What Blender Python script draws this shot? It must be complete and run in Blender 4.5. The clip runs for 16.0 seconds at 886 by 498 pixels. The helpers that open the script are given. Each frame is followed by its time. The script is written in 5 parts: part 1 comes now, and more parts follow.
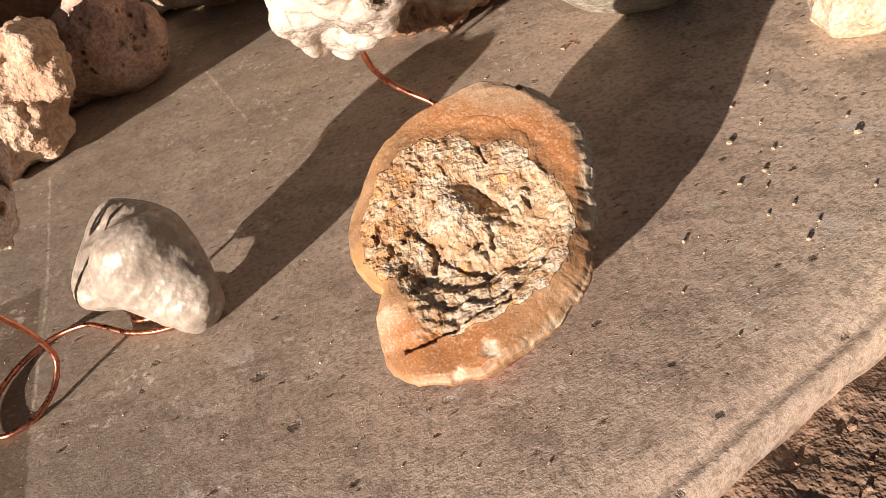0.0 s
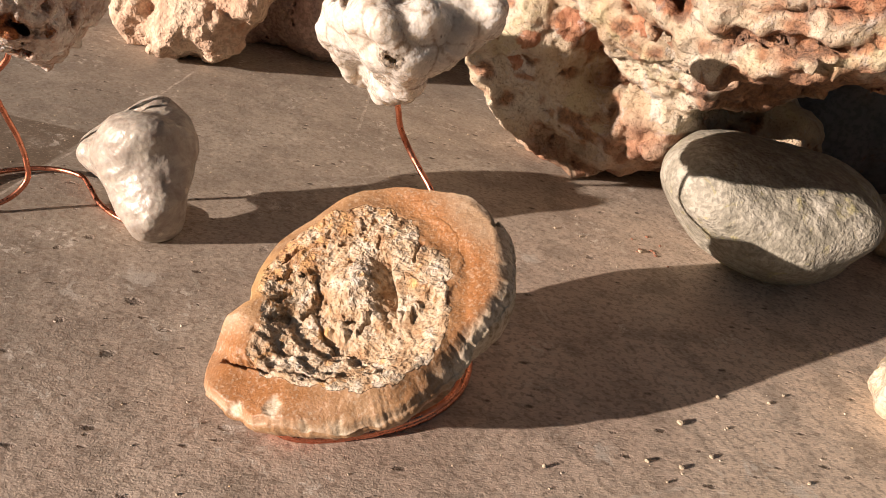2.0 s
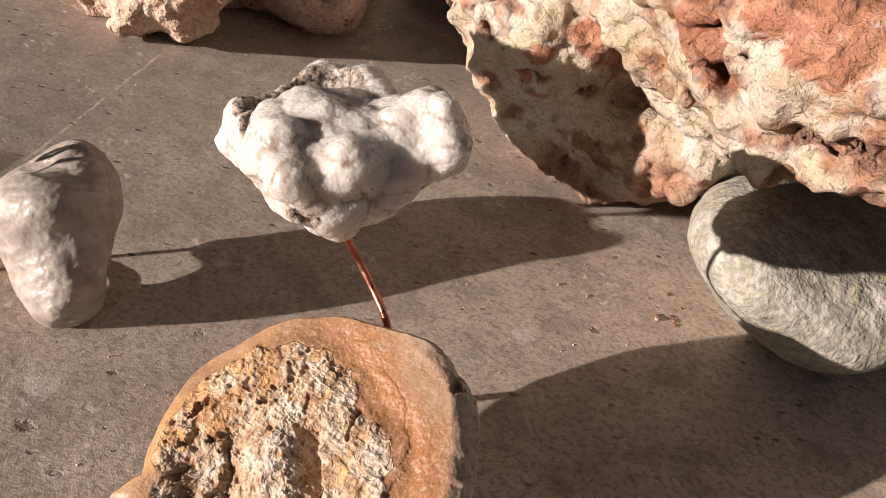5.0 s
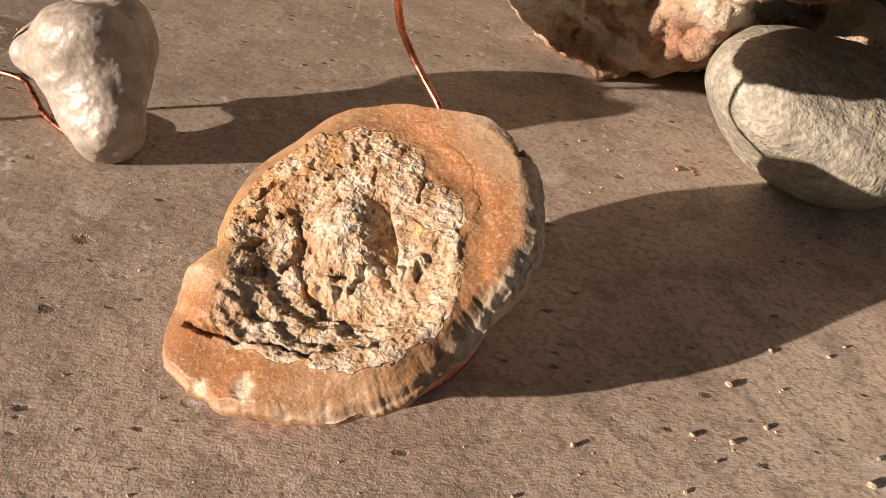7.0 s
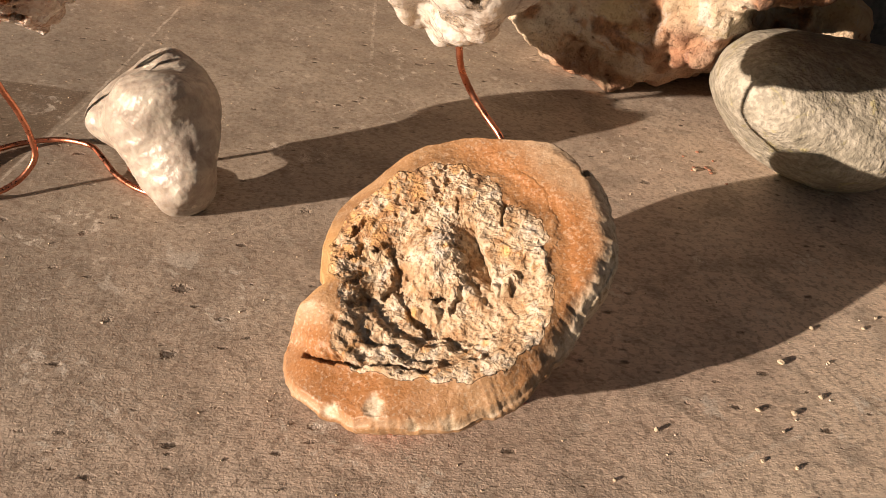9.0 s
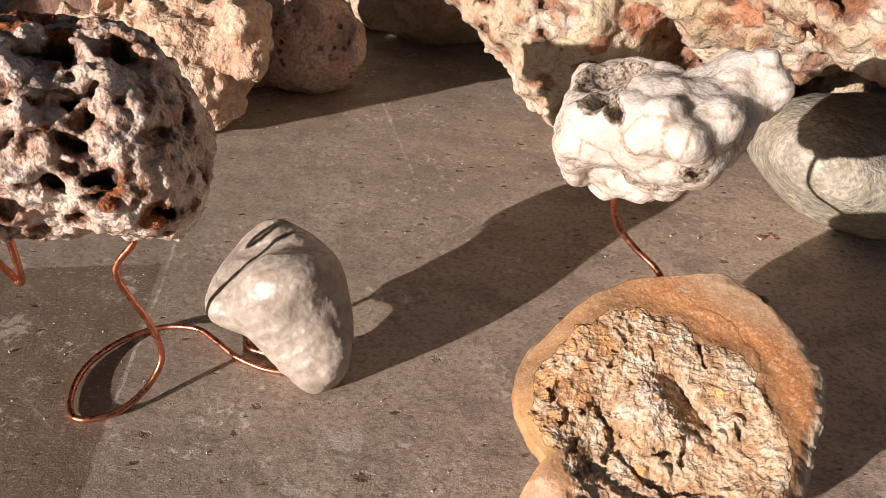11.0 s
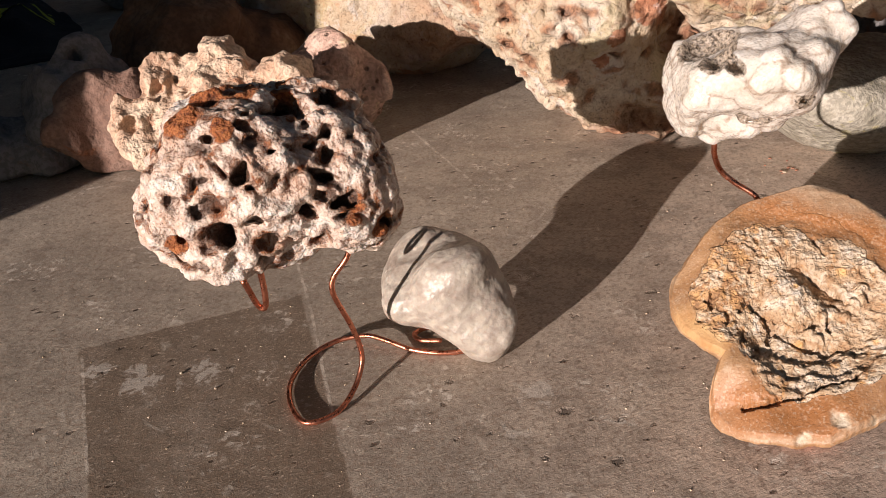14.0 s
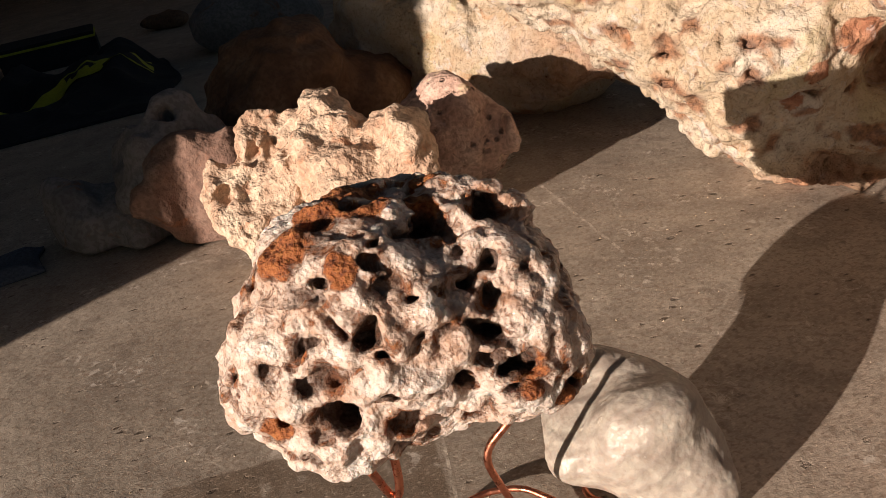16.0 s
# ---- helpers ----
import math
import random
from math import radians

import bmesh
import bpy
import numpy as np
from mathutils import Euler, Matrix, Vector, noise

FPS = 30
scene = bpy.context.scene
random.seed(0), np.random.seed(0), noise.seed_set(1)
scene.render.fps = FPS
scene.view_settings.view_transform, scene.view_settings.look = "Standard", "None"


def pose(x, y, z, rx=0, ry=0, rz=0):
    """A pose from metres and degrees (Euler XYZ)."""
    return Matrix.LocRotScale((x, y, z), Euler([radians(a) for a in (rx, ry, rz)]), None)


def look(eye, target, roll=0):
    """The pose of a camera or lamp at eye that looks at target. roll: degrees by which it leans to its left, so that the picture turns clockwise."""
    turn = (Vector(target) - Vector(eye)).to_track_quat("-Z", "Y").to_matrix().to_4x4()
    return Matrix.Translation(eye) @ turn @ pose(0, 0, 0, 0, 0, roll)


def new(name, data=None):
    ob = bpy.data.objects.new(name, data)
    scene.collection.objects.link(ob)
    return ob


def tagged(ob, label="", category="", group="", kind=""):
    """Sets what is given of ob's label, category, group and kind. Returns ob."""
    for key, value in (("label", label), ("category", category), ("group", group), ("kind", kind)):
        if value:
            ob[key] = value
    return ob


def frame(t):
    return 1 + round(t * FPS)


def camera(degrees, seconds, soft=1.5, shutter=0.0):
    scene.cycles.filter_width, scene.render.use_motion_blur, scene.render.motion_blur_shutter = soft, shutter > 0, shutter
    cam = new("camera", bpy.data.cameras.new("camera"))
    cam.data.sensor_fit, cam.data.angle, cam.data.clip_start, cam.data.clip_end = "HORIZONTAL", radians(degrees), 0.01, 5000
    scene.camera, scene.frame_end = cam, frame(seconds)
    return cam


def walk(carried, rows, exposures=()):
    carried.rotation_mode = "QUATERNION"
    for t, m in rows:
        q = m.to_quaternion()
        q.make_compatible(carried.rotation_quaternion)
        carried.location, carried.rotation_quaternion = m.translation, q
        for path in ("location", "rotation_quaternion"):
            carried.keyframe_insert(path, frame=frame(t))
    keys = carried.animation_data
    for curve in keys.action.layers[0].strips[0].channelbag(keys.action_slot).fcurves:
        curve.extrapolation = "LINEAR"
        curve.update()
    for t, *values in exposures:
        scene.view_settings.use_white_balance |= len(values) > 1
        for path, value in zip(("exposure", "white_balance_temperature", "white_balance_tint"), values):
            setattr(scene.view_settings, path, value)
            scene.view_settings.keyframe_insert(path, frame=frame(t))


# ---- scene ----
cam = camera(61.1, 16.0, 0.8)
PATH = [
    (0, (0.07196, 0.01238, 0.24418), (-0.1442, 0.7807, -0.3583), -18.40),
    (0.5, (0.10276, 0.02042, 0.23195), (-0.1458, 0.8170, -0.3191), -12.37),
    (1, (0.13145, 0.01950, 0.22769), (-0.2156, 0.8315, -0.2416), -1.68),
    (1.5, (0.16776, 0.04098, 0.22087), (-0.2104, 0.8323, -0.2595), 6.37),
    (2, (0.16840, 0.05322, 0.23108), (-0.2508, 0.8226, -0.2510), 12.33),
    (2.5, (0.15758, 0.10484, 0.23955), (-0.2603, 0.8545, -0.2736), 17.58),
    (3, (0.14379, 0.14874, 0.25710), (-0.2590, 0.8590, -0.3202), 17.16),
    (3.2, (0.12373, 0.16661, 0.26312), (-0.2575, 0.8637, -0.3441), 16.74),
    (5.3, (0.11736, 0.15804, 0.27418), (-0.2831, 0.8587, -0.3163), 12.95),
    (5.5, (0.12059, 0.14950, 0.27045), (-0.2785, 0.8445, -0.3276), 12.03),
    (6, (0.13336, 0.12271, 0.22829), (-0.2362, 0.8431, -0.3586), 14.72),
    (6.5, (0.14147, 0.12038, 0.21174), (-0.1974, 0.8482, -0.3844), 15.11),
    (7, (0.13176, 0.10677, 0.21381), (-0.2244, 0.8198, -0.3901), 13.81),
    (7.5, (0.13287, 0.10645, 0.19765), (-0.2097, 0.8204, -0.4131), 14.06),
    (8, (0.14031, 0.09848, 0.19600), (-0.2000, 0.8093, -0.4195), 13.72),
    (8.5, (0.13402, 0.07722, 0.20804), (-0.2256, 0.7875, -0.3971), 11.79),
    (9, (0.10823, 0.06513, 0.22702), (-0.2354, 0.8003, -0.3573), 9.13),
    (9.5, (0.07802, 0.06595, 0.25111), (-0.2240, 0.8339, -0.3137), 6.78),
    (9.7, (0.05737, 0.07331, 0.24388), (-0.2125, 0.8605, -0.3106), 7.27),
    (11.8, (-0.02720, 0.02549, 0.28280), (-0.2991, 0.8380, -0.2328), 1.32),
    (12, (-0.03891, 0.02333, 0.28776), (-0.2926, 0.8538, -0.2082), 1.79),
    (12.5, (-0.06794, 0.01487, 0.27653), (-0.2667, 0.8574, -0.2241), 3.09),
    (13, (-0.08197, -0.00635, 0.29603), (-0.2933, 0.8406, -0.1919), -1.84),
    (13.5, (-0.07645, -0.02731, 0.26974), (-0.2781, 0.8182, -0.2247), -3.58),
    (14, (-0.08626, -0.05202, 0.27360), (-0.2880, 0.7915, -0.2241), -6.28),
    (14.5, (-0.10996, -0.04994, 0.26630), (-0.2774, 0.8301, -0.1781), -4.27),
    (15, (-0.15850, -0.00767, 0.27189), (-0.3293, 0.8655, -0.1847), -5.77),
    (15.5, (-0.17051, 0.02740, 0.26702), (-0.3649, 0.8947, -0.1913), -8.27),
    (16, (-0.14491, 0.05618, 0.26690), (-0.4649, 0.8843, -0.1933), -11.03),
]
walk(cam, [(t, look(eye, target, roll)) for t, eye, target, roll in PATH],
     [(0, 0.84, 6350, 10), (3, 0.80, 6250, 10), (5.5, 0.75, 5800, 10), (7.5, 0.75, 6750, 10), (9, 0.78, 6950, 10), (12, 0.58, 5650, 10), (14, 0.55, 5950, 10), (16, 0.52, 6450, 10)])

# ---- world, sun, exposure ----
SUN_AZ, SUN_EL = 61.5, 11.3          # the way the light travels over the table, and its height
world = bpy.data.worlds.new("world")
scene.world = world
world.use_nodes = True
wn, wl = world.node_tree.nodes, world.node_tree.links
sky = wn.new("ShaderNodeTexSky")
sky.sky_type = 'NISHITA'
sky.sun_disc = False
sky.sun_elevation = radians(SUN_EL)
sky.sun_rotation = radians(270 - SUN_AZ - 90 + 90)
wl.new(sky.outputs[0], wn["Background"].inputs[0])
wn["Background"].inputs[1].default_value = 0.017
sun_way = Vector((math.cos(radians(SUN_AZ)) * math.cos(radians(SUN_EL)), math.sin(radians(SUN_AZ)) * math.cos(radians(SUN_EL)), -math.sin(radians(SUN_EL))))
sun_lamp = bpy.data.lights.new("sun", 'SUN')
sun_lamp.energy, sun_lamp.angle, sun_lamp.color = 5.0, radians(0.55), (1.0, 0.80, 0.665)
sun = new("sun", sun_lamp)
sun.matrix_world = Matrix.Translation((-2, -3, 2)) @ sun_way.to_track_quat("-Z", "Y").to_matrix().to_4x4()

# ---- materials ----
class Mat:
    """A node material; every pattern is laid on object coordinates, in metres."""

    def __init__(self, name, rough=0.8):
        self.m = bpy.data.materials.new(name)
        self.m.use_nodes = True
        self.n, self.l = self.m.node_tree.nodes, self.m.node_tree.links
        self.b = self.n["Principled BSDF"]
        self.b.inputs["Roughness"].default_value = rough
        self.co = self.n.new("ShaderNodeTexCoord").outputs["Object"]
        self.normal = None

    def put(self, socket, value):
        if isinstance(value, (int, float)):
            socket.default_value = value
        elif isinstance(value, tuple):
            socket.default_value = (*value, 1.0) if len(value) == 3 and socket.type == 'RGBA' else value
        else:
            self.l.new(value, socket)

    def warp(self, scale=(1, 1, 1), turn=(0, 0, 0), shift=(0, 0, 0)):
        t = self.n.new("ShaderNodeMapping")
        self.l.new(self.co, t.inputs[0])
        t.inputs["Scale"].default_value = scale
        t.inputs["Rotation"].default_value = [radians(a) for a in turn]
        t.inputs["Location"].default_value = shift
        return t.outputs[0]

    def along(self, angle, long, short, shift=(0, 0, 0)):
        """Coordinates drawn out along one direction on the ground."""
        t = self.n.new("ShaderNodeMapping")
        t.vector_type = 'TEXTURE'
        self.l.new(self.co, t.inputs[0])
        t.inputs["Scale"].default_value = (long, short, 1)
        t.inputs["Rotation"].default_value = (0, 0, radians(angle))
        t.inputs["Location"].default_value = shift
        return t.outputs[0]

    def spots(self, size, inner, outer, share, co=None, ragged=0.35):
        """1 in scattered ragged spots, 0 between; share of the cells have one."""
        t = self.n.new("ShaderNodeTexVoronoi")
        self.l.new(co or self.co, t.inputs["Vector"])
        t.inputs["Scale"].default_value = 1 / size
        c = self.n.new("ShaderNodeSeparateColor")
        self.l.new(t.outputs["Color"], c.inputs[0])
        d = self.math('ADD', t.outputs["Distance"], self.math('MULTIPLY', self.math('SUBTRACT', self.noise(size * 0.25, 4, 0.65), 0.5), ragged))
        d = self.math('ADD', d, self.math('MULTIPLY', c.outputs[1], outer * 0.8))
        return self.math('MULTIPLY', self.step(d, inner, outer, 1.0, 0.0), self.step(c.outputs[0], share, share + 0.01, 1.0, 0.0))

    def noise(self, size, detail=5, rough=0.6, distort=0.0, co=None):
        t = self.n.new("ShaderNodeTexNoise")
        self.l.new(co or self.co, t.inputs["Vector"])
        t.inputs["Scale"].default_value = 1 / size
        t.inputs["Detail"].default_value, t.inputs["Roughness"].default_value, t.inputs["Distortion"].default_value = detail, rough, distort
        return t.outputs["Fac"]

    def cells(self, size, feature='F1', co=None, out="Distance", rand=1.0):
        t = self.n.new("ShaderNodeTexVoronoi")
        t.feature = feature
        self.l.new(co or self.co, t.inputs["Vector"])
        t.inputs["Scale"].default_value = 1 / size
        t.inputs["Randomness"].default_value = rand
        return t.outputs[out]

    def attr(self, name):
        t = self.n.new("ShaderNodeAttribute")
        t.attribute_name = name
        return t.outputs["Fac"]

    def ramp(self, fac, *stops):
        t = self.n.new("ShaderNodeValToRGB")
        e = t.color_ramp.elements
        for k, (at, c) in enumerate(stops):
            el = e[k] if k < 2 else e.new(at)
            el.position = at
            el.color = (c, c, c, 1) if isinstance(c, (int, float)) else (*c, 1)
        self.l.new(fac, t.inputs[0])
        return t.outputs[0]

    def step(self, fac, lo, hi, a=0.0, b=1.0):
        t = self.n.new("ShaderNodeMapRange")
        t.interpolation_type = 'SMOOTHSTEP'
        self.l.new(fac, t.inputs[0])
        for k, v in zip((1, 2, 3, 4), (lo, hi, a, b)):
            t.inputs[k].default_value = v
        return t.outputs[0]

    def math(self, op, a, b=0.0):
        t = self.n.new("ShaderNodeMath")
        t.operation = op
        self.put(t.inputs[0], a)
        self.put(t.inputs[1], b)
        return t.outputs[0]

    def mix(self, fac, a, b, how='MIX'):
        t = self.n.new("ShaderNodeMix")
        t.data_type, t.blend_type = 'RGBA', how
        self.put(t.inputs[0], fac)
        self.put(t.inputs[6], a)
        self.put(t.inputs[7], b)
        return t.outputs[2]

    def line(self, a, b, wide):
        """1 on a thin, wavering line from a to b on the ground, 0 off it."""
        d = (b[0] - a[0], b[1] - a[1])
        n = math.hypot(*d)
        d = (d[0] / n, d[1] / n)
        t = self.n.new("ShaderNodeSeparateXYZ")
        self.l.new(self.co, t.inputs[0])
        x, y = self.math('SUBTRACT', t.outputs[0], a[0]), self.math('SUBTRACT', t.outputs[1], a[1])
        s = self.math('ADD', self.math('MULTIPLY', x, d[0]), self.math('MULTIPLY', y, d[1]))
        across = self.math('ABSOLUTE', self.math('ADD', self.math('SUBTRACT', self.math('MULTIPLY', x, d[1]), self.math('MULTIPLY', y, d[0])), self.math('MULTIPLY', self.math('SUBTRACT', self.noise(0.02, 4, 0.6), 0.5), 0.004)))
        on = self.math('MULTIPLY', self.step(s, 0.0, 0.01), self.step(s, n - 0.01, n, 1.0, 0.0))
        return self.math('MULTIPLY', on, self.step(across, wide * 0.5, wide, 1.0, 0.0))

    def ring(self, c, radius, wide):
        t = self.n.new("ShaderNodeVectorMath")
        t.operation = 'DISTANCE'
        self.l.new(self.co, t.inputs[0])
        t.inputs[1].default_value = (*c, 0)
        d = self.math('ADD', t.outputs["Value"], self.math('MULTIPLY', self.math('SUBTRACT', self.noise(0.012, 3, 0.6), 0.5), 0.012))
        return self.step(self.math('ABSOLUTE', self.math('SUBTRACT', d, radius)), wide * 0.4, wide, 1.0, 0.0)

    def side(self, a, b):
        """1 on the left hand of the line from a to b, 0 on its right."""
        d = (b[0] - a[0], b[1] - a[1])
        n = math.hypot(*d)
        t = self.n.new("ShaderNodeSeparateXYZ")
        self.l.new(self.co, t.inputs[0])
        x, y = self.math('SUBTRACT', t.outputs[0], a[0]), self.math('SUBTRACT', t.outputs[1], a[1])
        v = self.math('SUBTRACT', self.math('MULTIPLY', y, d[0] / n), self.math('MULTIPLY', x, d[1] / n))
        return self.step(self.math('ADD', v, self.math('MULTIPLY', self.math('SUBTRACT', self.noise(0.02, 4, 0.6), 0.5), 0.006)), -0.001, 0.001)

    def smear(self, c, radius):
        """1 in a ragged smear about a place on the ground."""
        t = self.n.new("ShaderNodeVectorMath")
        t.operation = 'DISTANCE'
        self.l.new(self.co, t.inputs[0])
        t.inputs[1].default_value = (*c, 0)
        d = self.math('ADD', t.outputs["Value"], self.math('MULTIPLY', self.math('SUBTRACT', self.noise(0.010, 4, 0.65, 0.8), 0.5), radius * 5.0))
        return self.step(d, radius * 0.3, radius * 0.8, 1.0, 0.0)

    def bump(self, height, depth, strength=1.0):
        t = self.n.new("ShaderNodeBump")
        t.inputs["Distance"].default_value, t.inputs["Strength"].default_value = depth, strength
        self.l.new(height, t.inputs["Height"])
        if self.normal is not None:
            self.l.new(self.normal, t.inputs["Normal"])
        self.normal = t.outputs[0]

    def done(self, colour, rough=None, **more):
        self.put(self.b.inputs["Base Color"], colour)
        if rough is not None:
            self.put(self.b.inputs["Roughness"], rough)
        for k, v in more.items():
            self.put(self.b.inputs[k.replace("_", " ")], v)
        if self.normal is not None:
            self.l.new(self.normal, self.b.inputs["Normal"])
        return self.m


def rock_material(name, dark, mid, light, accent=None, size=0.03, grain=0.0012, pits=0.0, relief=0.0008, rough=0.85, accent_at=0.6, sss=0.0):
    m = Mat(name, rough)
    big, fine = m.noise(size, 6, 0.62, 0.4), m.noise(grain * 2.5, 3, 0.55)
    col = m.ramp(big, (0.30, dark), (0.5, mid), (0.70, light))
    if accent:
        col = m.mix(m.step(m.noise(size * 0.8, 5, 0.65, 0.8, m.warp(shift=(0.3, 0.7, 0.1))), accent_at, accent_at + 0.1), col, accent)
    col = m.mix(m.math('MULTIPLY', m.step(fine, 0.40, 0.56, 1.0, 0.0), 0.5), col, tuple(0.45 * c for c in mid), 'MIX')
    m.bump(m.noise(grain * 5, 3, 0.55), relief * 2.2)
    m.bump(m.noise(grain * 1.5, 1, 0.5), relief * 0.6)
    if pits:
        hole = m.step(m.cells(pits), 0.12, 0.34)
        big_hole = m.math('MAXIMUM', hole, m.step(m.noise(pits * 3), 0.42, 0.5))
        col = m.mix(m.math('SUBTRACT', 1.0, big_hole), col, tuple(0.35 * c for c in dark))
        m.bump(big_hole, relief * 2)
    return m.done(col)


# pale smears of dried lime on the table
SMEARS = (((-0.355, 0.253), 0.016), ((-0.385, 0.262), 0.010), ((-0.316, 0.262), 0.014), ((0.010, 0.462), 0.007), ((-0.054, 0.404), 0.006), ((-0.118, 0.262), 0.012), ((0.205, 0.372), 0.010), ((0.172, 0.297), 0.012), ((-0.128, 0.228), 0.008), ((0.120, 0.330), 0.008))


def table_material():
    m = Mat("weathered_concrete", 0.7)
    cloud, blot, fine = m.noise(0.13, 7, 0.64, 0.5), m.noise(0.035, 6, 0.65), m.noise(0.0035, 2, 0.55)
    warm = m.ramp(cloud, (0.32, (0.52, 0.40, 0.32)), (0.50, (0.66, 0.53, 0.43)), (0.68, (0.76, 0.635, 0.52)))
    grey = m.ramp(cloud, (0.32, (0.29, 0.25, 0.203)), (0.52, (0.43, 0.37, 0.30)), (0.70, (0.54, 0.475, 0.39)))
    t = m.n.new("ShaderNodeSeparateXYZ")
    m.l.new(m.co, t.inputs[0])
    worn = m.math('ADD', m.math('ADD', t.outputs[0], m.math('MULTIPLY', t.outputs[1], -0.25)), m.math('MULTIPLY', m.math('SUBTRACT', m.noise(0.12, 5, 0.6), 0.5), 0.25))
    col = m.mix(m.step(worn, -0.30, 0.02), grey, warm)
    col = m.mix(m.step(worn, 0.00, 0.20, 0.0, 0.75), col, (0.90, 0.745, 0.575))
    # the square where something long stood, browner and bounded by pale lines
    patch = m.math('MULTIPLY', m.math('SUBTRACT', 1.0, m.side((-0.339, 0.178), (-0.407, 0.273))), m.math('SUBTRACT', 1.0, m.side((-0.365, 0.503), (-0.221, 0.224))))
    patch = m.math('MULTIPLY', patch, m.math('SUBTRACT', 1.0, m.side((-0.407, 0.283), (-0.290, 0.345))))
    col = m.mix(m.math('MULTIPLY', patch, 0.88), col, (0.19, 0.143, 0.10))
    col = m.mix(m.step(blot, 0.49, 0.63, 0.0, 0.55), col, (0.29, 0.24, 0.19))
    col = m.mix(m.step(m.noise(0.022, 6, 0.7, 0.5, m.warp(shift=(2, 1, 0))), 0.58, 0.70, 0.0, 0.5), col, (0.56, 0.50, 0.42))
    # grain drawn out along the edge by the float
    grain = m.noise(0.0013, 2, 0.5, 0.3, m.along(37, 2.2, 0.9))
    wide = m.noise(0.006, 3, 0.55, 0.3, m.along(33, 1.9, 0.9))
    col = m.mix(m.step(grain, 0.32, 0.46, 0.35, 0.0), col, (0.20, 0.15, 0.11))
    col = m.mix(m.step(grain, 0.56, 0.68, 0.0, 0.35), col, (0.78, 0.66, 0.53))
    col = m.mix(m.step(wide, 0.36, 0.48, 0.25, 0.0), col, (0.22, 0.18, 0.14))
    col = m.mix(m.step(fine, 0.36, 0.50, 0.5, 0.0), col, (0.24, 0.175, 0.125))
    # worn dark pits, pale smears and scratches
    pit_a, pit_b = m.spots(0.024, 0.05, 0.15, 0.7, m.along(30, 1.3, 1.0)), m.spots(0.0075, 0.10, 0.30, 0.45, m.along(38, 1.7, 0.9))
    col = m.mix(m.math('MULTIPLY', pit_a, 0.8), col, (0.13, 0.105, 0.085))
    col = m.mix(m.math('MULTIPLY', pit_b, 0.9), col, (0.10, 0.075, 0.055))
    smudge = m.spots(0.075, 0.06, 0.20, 0.6, m.warp(shift=(0.4, 0.1, 0)), 0.7)
    col = m.mix(m.math('MULTIPLY', smudge, 0.4), col, (0.20, 0.165, 0.13))
    pale = m.math('MULTIPLY', m.step(m.noise(0.007, 6, 0.72, 0.6), 0.52, 0.62), m.step(m.noise(0.05, 4, 0.6, 0.2, m.warp(shift=(5, 1, 0))), 0.54, 0.64))
    col = m.mix(m.math('MULTIPLY', pale, 0.9), col, (0.72, 0.66, 0.58))
    streak = m.step(m.noise(0.010, 3, 0.6, 0.0, m.along(-25, 9.0, 0.7)), 0.67, 0.74, 0.0, 0.4)
    col = m.mix(streak, col, (0.60, 0.55, 0.47))
    for c, r in SMEARS:
        col = m.mix(m.math('MULTIPLY', m.smear(c, r), 0.55), col, (0.70, 0.65, 0.58))
    marks = m.line((-0.276, 0.653), (-0.191, 0.524), 0.0016)
    for a, b in (((-0.365, 0.503), (-0.276, 0.340)), ((-0.276, 0.340), (-0.221, 0.224)), ((-0.407, 0.276), (-0.339, 0.178)), ((0.015, 0.470), (-0.020, 0.452)), ((0.124, 0.283), (0.164, 0.344)), ((0.119, 0.269), (0.129, 0.256)), ((0.125, 0.275), (0.140, 0.268)), ((0.113, 0.264), (0.121, 0.251)), ((0.176, 0.405), (0.191, 0.396)), ((0.02, 0.43), (0.06, 0.40))):
        marks = m.math('MAXIMUM', marks, m.line(a, b, 0.0012))
    for c, r in (((-0.142, 0.468), 0.015), ((-0.122, 0.492), 0.009)):
        marks = m.math('MAXIMUM', marks, m.math('MULTIPLY', m.ring(c, r, 0.0016), 0.6))
    marks = m.math('MULTIPLY', marks, m.step(m.noise(0.006, 5, 0.7), 0.38, 0.62))
    col = m.mix(m.math('MULTIPLY', marks, 0.85), col, (0.70, 0.63, 0.54))
    # float marks and grit
    rough_part = m.step(worn, -0.22, 0.02, 0.4, 1.0)
    m.bump(m.noise(0.02, 3, 0.5), 0.0010)
    m.bump(m.math('MULTIPLY', grain, rough_part), 0.00022)
    m.bump(m.math('MULTIPLY', wide, rough_part), 0.00006)
    m.bump(m.noise(0.0020, 2, 0.55), 0.00015)
    m.bump(m.noise(0.0009, 2, 0.6), 0.00020)
    m.bump(m.math('SUBTRACT', 1.0, m.math('MAXIMUM', pit_a, pit_b)), 0.0007)
    return m.done(col, m.step(blot, 0.35, 0.65, 0.55, 0.8))


